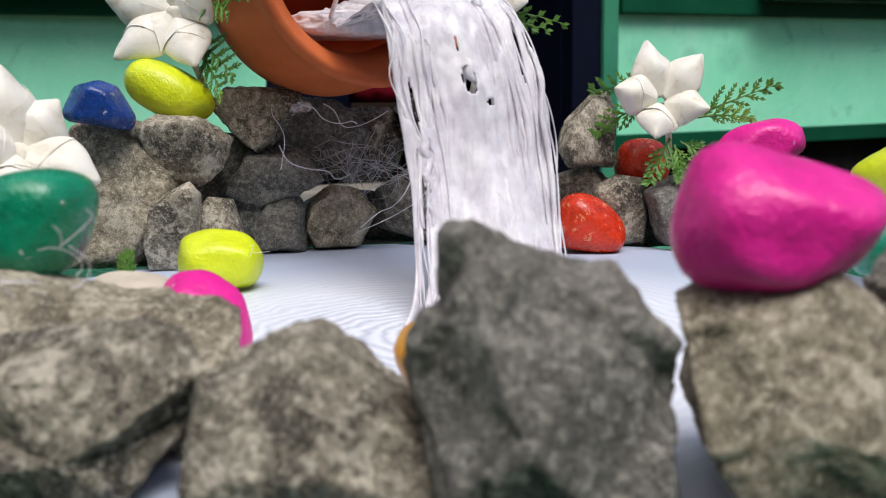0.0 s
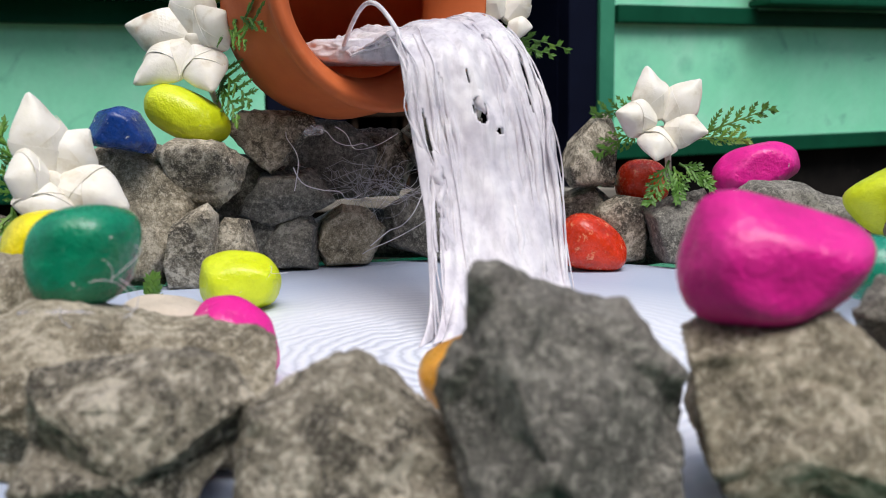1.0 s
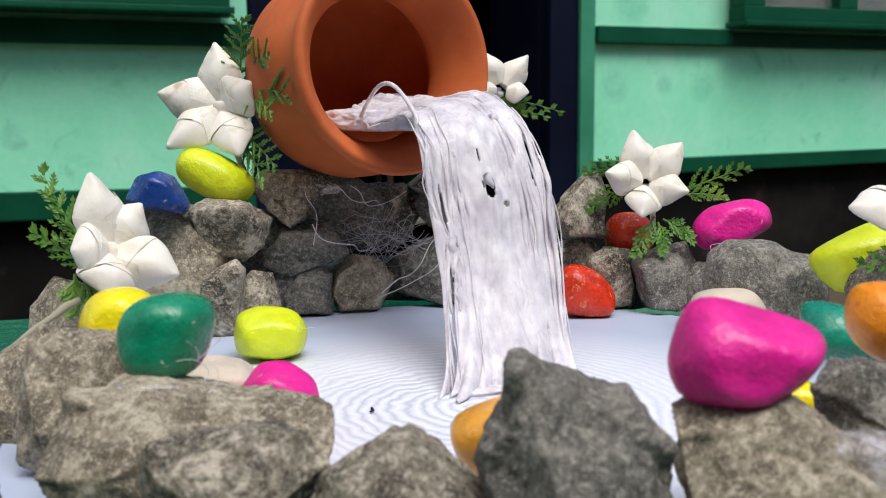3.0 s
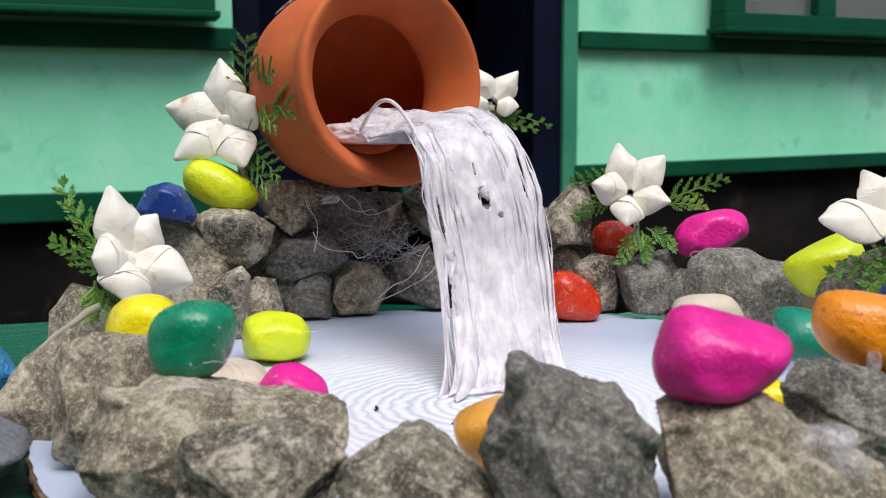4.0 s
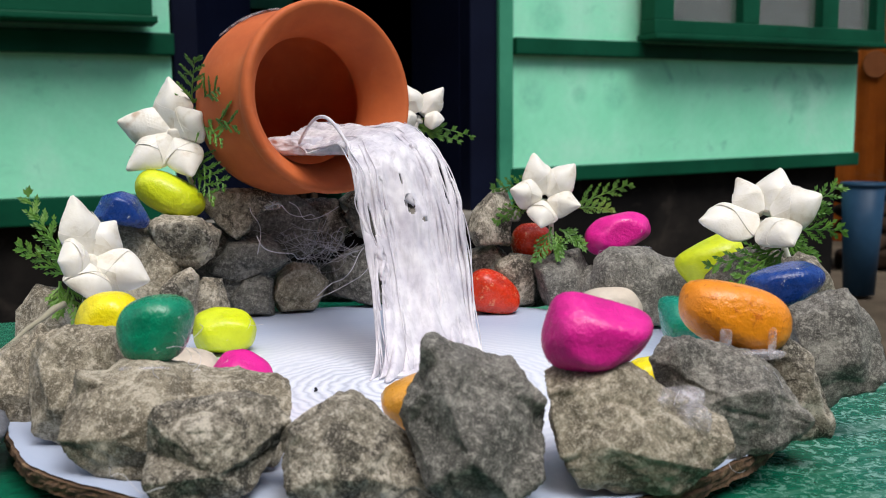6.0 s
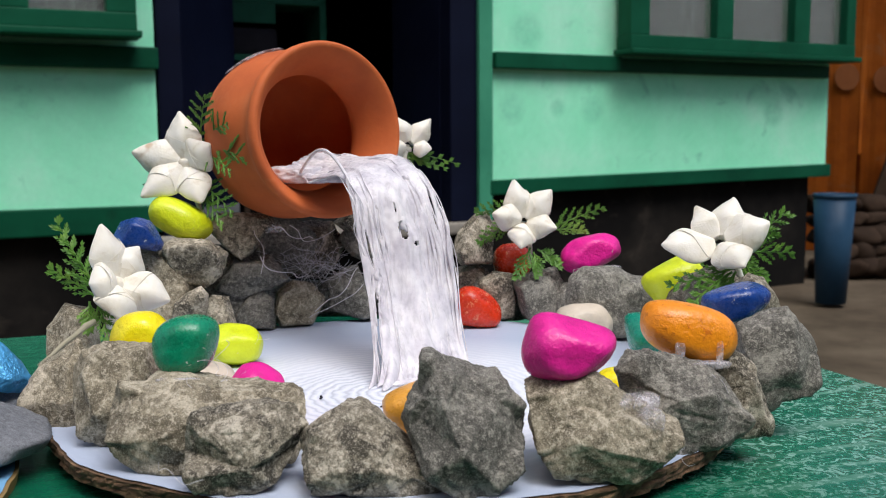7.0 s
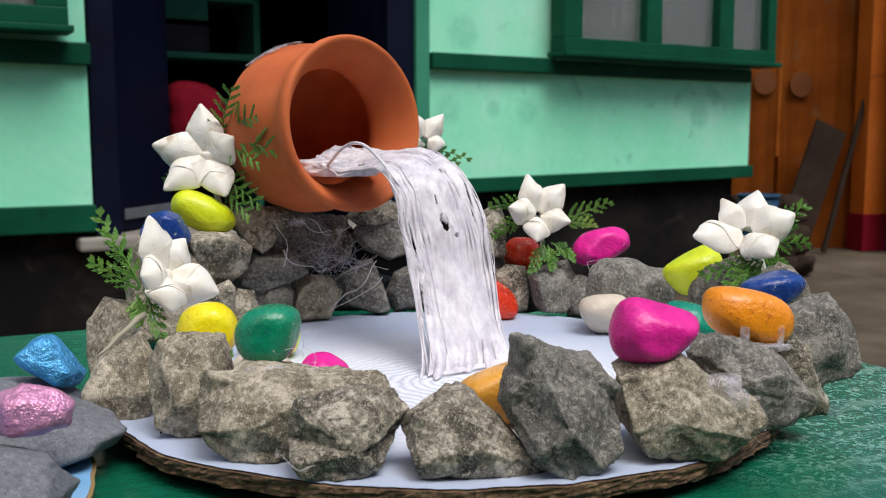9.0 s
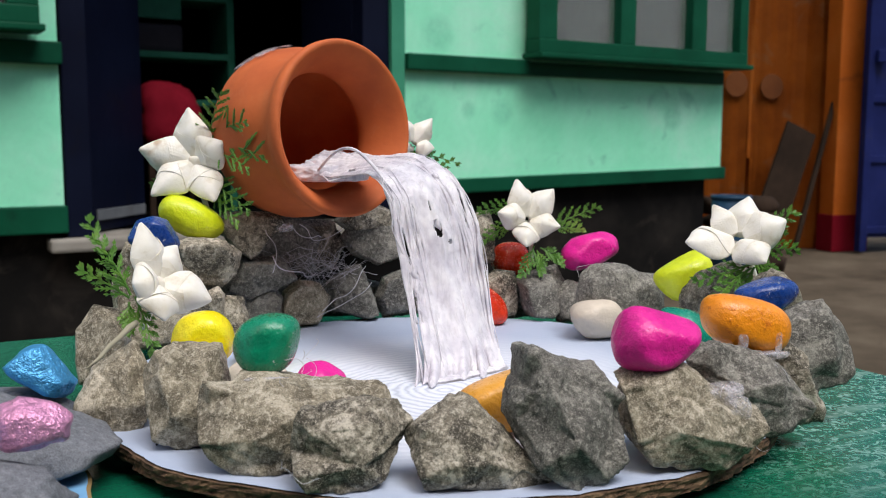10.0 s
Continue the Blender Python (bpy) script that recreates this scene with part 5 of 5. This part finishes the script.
def sprig(label, fronds, seed):
    sp = thing("cypress_sprig", label, "sprig", "cypress sprigs")
    for i, (a, b, w) in enumerate(fronds):
        frond(a, b, w, seed * 10 + i, sp)
    return sp


sprig("fresh green cypress sprig tucked between the folded flower and the pot", [((-0.152, 0.604, 0.925), (-0.141, 0.550, 0.972), 0.34), ((-0.150, 0.598, 0.922), (-0.110, 0.532, 0.931), 0.42), ((-0.148, 0.598, 0.930), (-0.123, 0.540, 0.952), 0.40), ((-0.148, 0.598, 0.918), (-0.120, 0.540, 0.915), 0.40), ((-0.152, 0.598, 0.892), (-0.120, 0.546, 0.880), 0.36), ((-0.152, 0.596, 0.886), (-0.128, 0.552, 0.870), 0.40), ((-0.168, 0.605, 0.90), (-0.195, 0.60, 0.893), 0.45)], 1)
sprig("fresh green cypress sprig behind the braided flower", [((-0.206, 0.437, 0.825), (-0.234, 0.440, 0.877), 0.26), ((-0.206, 0.437, 0.820), (-0.237, 0.440, 0.843), 0.32), ((-0.205, 0.436, 0.822), (-0.222, 0.44, 0.868), 0.24), ((-0.200, 0.405, 0.826), (-0.187, 0.398, 0.797), 0.40), ((-0.204, 0.408, 0.822), (-0.205, 0.40, 0.806), 0.5)], 2)
sprig("fresh green cypress sprig round the folded flower", [((0.138, 0.620, 0.862), (0.100, 0.620, 0.869), 0.40), ((0.132, 0.616, 0.852), (0.099, 0.612, 0.838), 0.40), ((0.170, 0.622, 0.845), (0.219, 0.620, 0.866), 0.30), ((0.168, 0.62, 0.843), (0.200, 0.618, 0.848), 0.36), ((0.143, 0.592, 0.830), (0.131, 0.585, 0.806), 0.45), ((0.150, 0.594, 0.828), (0.170, 0.588, 0.817), 0.45), ((0.146, 0.592, 0.826), (0.150, 0.585, 0.808), 0.5)], 3)
sprig("fresh green cypress sprig beside the creamy flower", [((0.262, 0.428, 0.845), (0.309, 0.430, 0.871), 0.34), ((0.262, 0.428, 0.843), (0.310, 0.430, 0.842), 0.36), ((0.264, 0.428, 0.843), (0.298, 0.43, 0.857), 0.4), ((0.265, 0.426, 0.836), (0.285, 0.42, 0.824), 0.4), ((0.250, 0.400, 0.834), (0.204, 0.396, 0.824), 0.32), ((0.248, 0.396, 0.832), (0.216, 0.392, 0.818), 0.36), ((0.252, 0.398, 0.832), (0.235, 0.392, 0.814), 0.4)], 4)
sprig("fresh green cypress sprig behind the pot", [((0.026, 0.648, 0.918), (0.082, 0.645, 0.914), 0.16), ((0.026, 0.648, 0.915), (0.070, 0.645, 0.904), 0.18), ((0.03, 0.65, 0.916), (0.062, 0.65, 0.909), 0.2)], 5)
sprig("small green sprig stuck between the rocks", [((-0.150, 0.430, 0.762), (-0.146, 0.425, 0.787), 0.34)], 6)

# ---- glue threads ----


def wisp(a, b, sag, r, seed, turns=0.004):
    a, b = Vector(a), Vector(b)
    o = Vector((seed * 1.7, seed * 0.9, 0))
    pts = []
    for k in range(21):
        t = k / 20
        w = noise.noise_vector(o + Vector((t * 1.8, 0, 0))) * turns * math.sin(math.pi * t)
        pts.append(a.lerp(b, t) + Vector((0, 0, -sag * math.sin(math.pi * t))) + w)
    return tube(pts, [r] * 21, 5)


nest = thing("glue_threads", "tangle of fine white glue threads between the rear rocks", "threads")
rnd = random.Random(31)
for i in range(56):
    c = Vector((-0.054 + rnd.gauss(0, 0.014), 0.622 + rnd.uniform(-0.008, 0.01), 0.813 + rnd.gauss(0, 0.007)))
    d = Vector((rnd.uniform(-1, 1), rnd.uniform(-0.15, 0.15), rnd.uniform(-0.45, 0.45))).normalized() * rnd.uniform(0.010, 0.030)
    part("thread", wisp(c - d, c + d, rnd.uniform(-0.010, 0.012), rnd.uniform(0.00006, 0.00020), i, 0.014), GLUE, nest)
for i, (a, b, s, r) in enumerate((((-0.105, 0.577, 0.852), (-0.100, 0.572, 0.815), -0.002, 0.0003), ((-0.090, 0.585, 0.856), (-0.055, 0.60, 0.842), 0.006, 0.00035), ((-0.075, 0.59, 0.855), (-0.035, 0.60, 0.85), 0.012, 0.0003), ((-0.055, 0.60, 0.775), (-0.015, 0.60, 0.815), 0.003, 0.0004), ((-0.06, 0.598, 0.770), (-0.01, 0.598, 0.80), 0.004, 0.0003), ((-0.10, 0.57, 0.83), (-0.06, 0.60, 0.81), 0.01, 0.0004))):
    part("thread", wisp(a, b, s, r, 60 + i, 0.012), GLUE, nest)
hair = thing("loose_threads", "stray pale glue hairs on the rocks and pebbles", "threads")
for i in range(14):
    a = [(-0.118, 0.26, 0.80), (-0.10, 0.255, 0.82), (-0.16, 0.545, 0.84), (0.10, 0.20, 0.80), (0.16, 0.243, 0.80), (-0.12, 0.19, 0.764), (0.2, 0.575, 0.81), (-0.10, 0.46, 0.775), (0.13, 0.205, 0.765)][i % 9]
    a = Vector(a) + Vector((rnd.gauss(0, 0.008), rnd.gauss(0, 0.003), rnd.gauss(0, 0.006)))
    d = Vector((rnd.uniform(-1, 1), rnd.uniform(-0.3, 0.1), rnd.uniform(-0.6, 0.6))).normalized() * rnd.uniform(0.008, 0.026)
    part("thread", wisp(a, a + d, rnd.uniform(-0.004, 0.004), rnd.uniform(0.00008, 0.00015), 90 + i, 0.012), GLUE, hair)


def glue_blob(at, size, seed, label):
    r = random.Random(seed)
    v, f = lump(size, [(*Vector((r.gauss(0, 1), r.gauss(0, 1), r.gauss(0, 1))).normalized(), r.uniform(0.7, 1)) for _ in range(10)] + [(0, 0, 1, 0.8), (0, 0, -1, 0.8), (1, 0, 0, 0.9), (-1, 0, 0, 0.9), (0, 1, 0, 0.9), (0, -1, 0, 0.9)], 5, 0.35, seed, 4)
    tagged(solid("glue_blob", v, f, CLEAR_GLUE, at, True), label, "glue", "glue blobs")


glue_blob((0.160, 0.246, 0.803), (0.038, 0.012, 0.005), 1, "clear glue squeezed out under the orange pebble")
glue_blob((0.150, 0.247, 0.809), (0.006, 0.004, 0.014), 2, "clear glue drop on the orange pebble")
glue_blob((0.173, 0.247, 0.808), (0.004, 0.003, 0.016), 3, "clear glue drop on the orange pebble")
glue_blob((0.106, 0.200, 0.797), (0.030, 0.020, 0.008), 4, "clear glue smeared on a front rock")
glue_blob((0.113, 0.192, 0.790), (0.016, 0.010, 0.012), 5, "clear glue smeared on a front rock")
glue_blob((0.242, 0.322, 0.813), (0.022, 0.010, 0.005), 6, "clear glue under the blue pebble")
glue_blob((0.212, 0.578, 0.811), (0.028, 0.010, 0.006), 7, "clear glue under the magenta pebble")
glue_blob((-0.124, 0.257, 0.803), (0.024, 0.008, 0.004), 8, "clear glue under the green pebble")
glue_blob((-0.088, 0.582, 0.853), (0.014, 0.006, 0.007), 9, "milky glue holding the pot on its rock")

# scraps on the board
for i, (x, y, a, ln) in enumerate(((-0.176, 0.300, 20, 0.016), (-0.171, 0.302, -15, 0.014), (-0.180, 0.296, 55, 0.010), (-0.166, 0.306, 5, 0.008), (-0.009, 0.336, 10, 0.007), (-0.004, 0.337, -20, 0.004), (0.06, 0.30, 40, 0.003), (-0.05, 0.36, 70, 0.003))):
    d = Vector((math.cos(radians(a)), math.sin(radians(a)), 0)) * ln / 2
    c = Vector((x, y, 0.7610))
    sc = part("twig_scrap", wisp(c - d, c + d, -0.0008, 0.0006, 200 + i, 0.003), INK)
    tagged(sc, "tiny dark scrap lying on the white board", "scrap", "scraps")

# ---- the neighbouring model on its blue board ----
board2 = thing("blue_board", "round blue-painted board of a neighbouring model", "board", at=Matrix.Translation((-0.416, 0.235, 0)))
part("board", disc(0.205, 0.742, 0.7495, 0.003, 5), CARD, board2, "yellowish cut board edge")
part("paint_skin", disc(0.203, 0.7496, 0.7503, 0.003, 5), SKYB, board2, "blue and white paint")
rock((-0.262, 0.292, 0.772), (0.125, 0.085, 0.046), [(-1, .2), (-.6, .9), (0, 1), (.4, .5), (1, -.3), (.9, -.7), (.5, -1), (-1, -1)], 61, "slate", 5, group="slate rocks", rough=0.7)
rock((-0.262, 0.205, 0.768), (0.100, 0.070, 0.038), [(-1, .3), (-.5, 1), (.2, 1), (.8, .6), (1, -.2), (.8, -1), (-1, -1)], 62, "slate", 5, group="slate rocks", rough=0.7)
rock((-0.275, 0.372, 0.763), (0.085, 0.050, 0.028), [(-1, .3), (-.5, 1), (.5, 1), (1, 0), (.8, -1), (-1, -1)], 63, "slate", 4, group="slate rocks", rough=0.7)
for at, size, m, lab, sd, cor in (((-0.253, 0.368, 0.788), (0.042, 0.03, 0.034), FOIL_BLUE, "crumpled metallic blue painted stone", 71, [(-1, .3), (-.3, 1), (.1, .95), (1, -.4), (.9, -1), (-.2, -.6), (-.9, 0)]),
                             ((-0.233, 0.226, 0.797), (0.035, 0.028, 0.026), FOIL_PINK, "crumpled metallic pink painted stone", 72, [(-1, -.3), (-.9, .7), (-.3, 1), (.5, .7), (1, .2), (.9, -.7), (0, -1), (-.9, -.9)])):
    o = pebble(at, size, (0, 0, 0), m, lab, sd, cor, 34, 0.16)
    tagged(o, group="metallic stones")
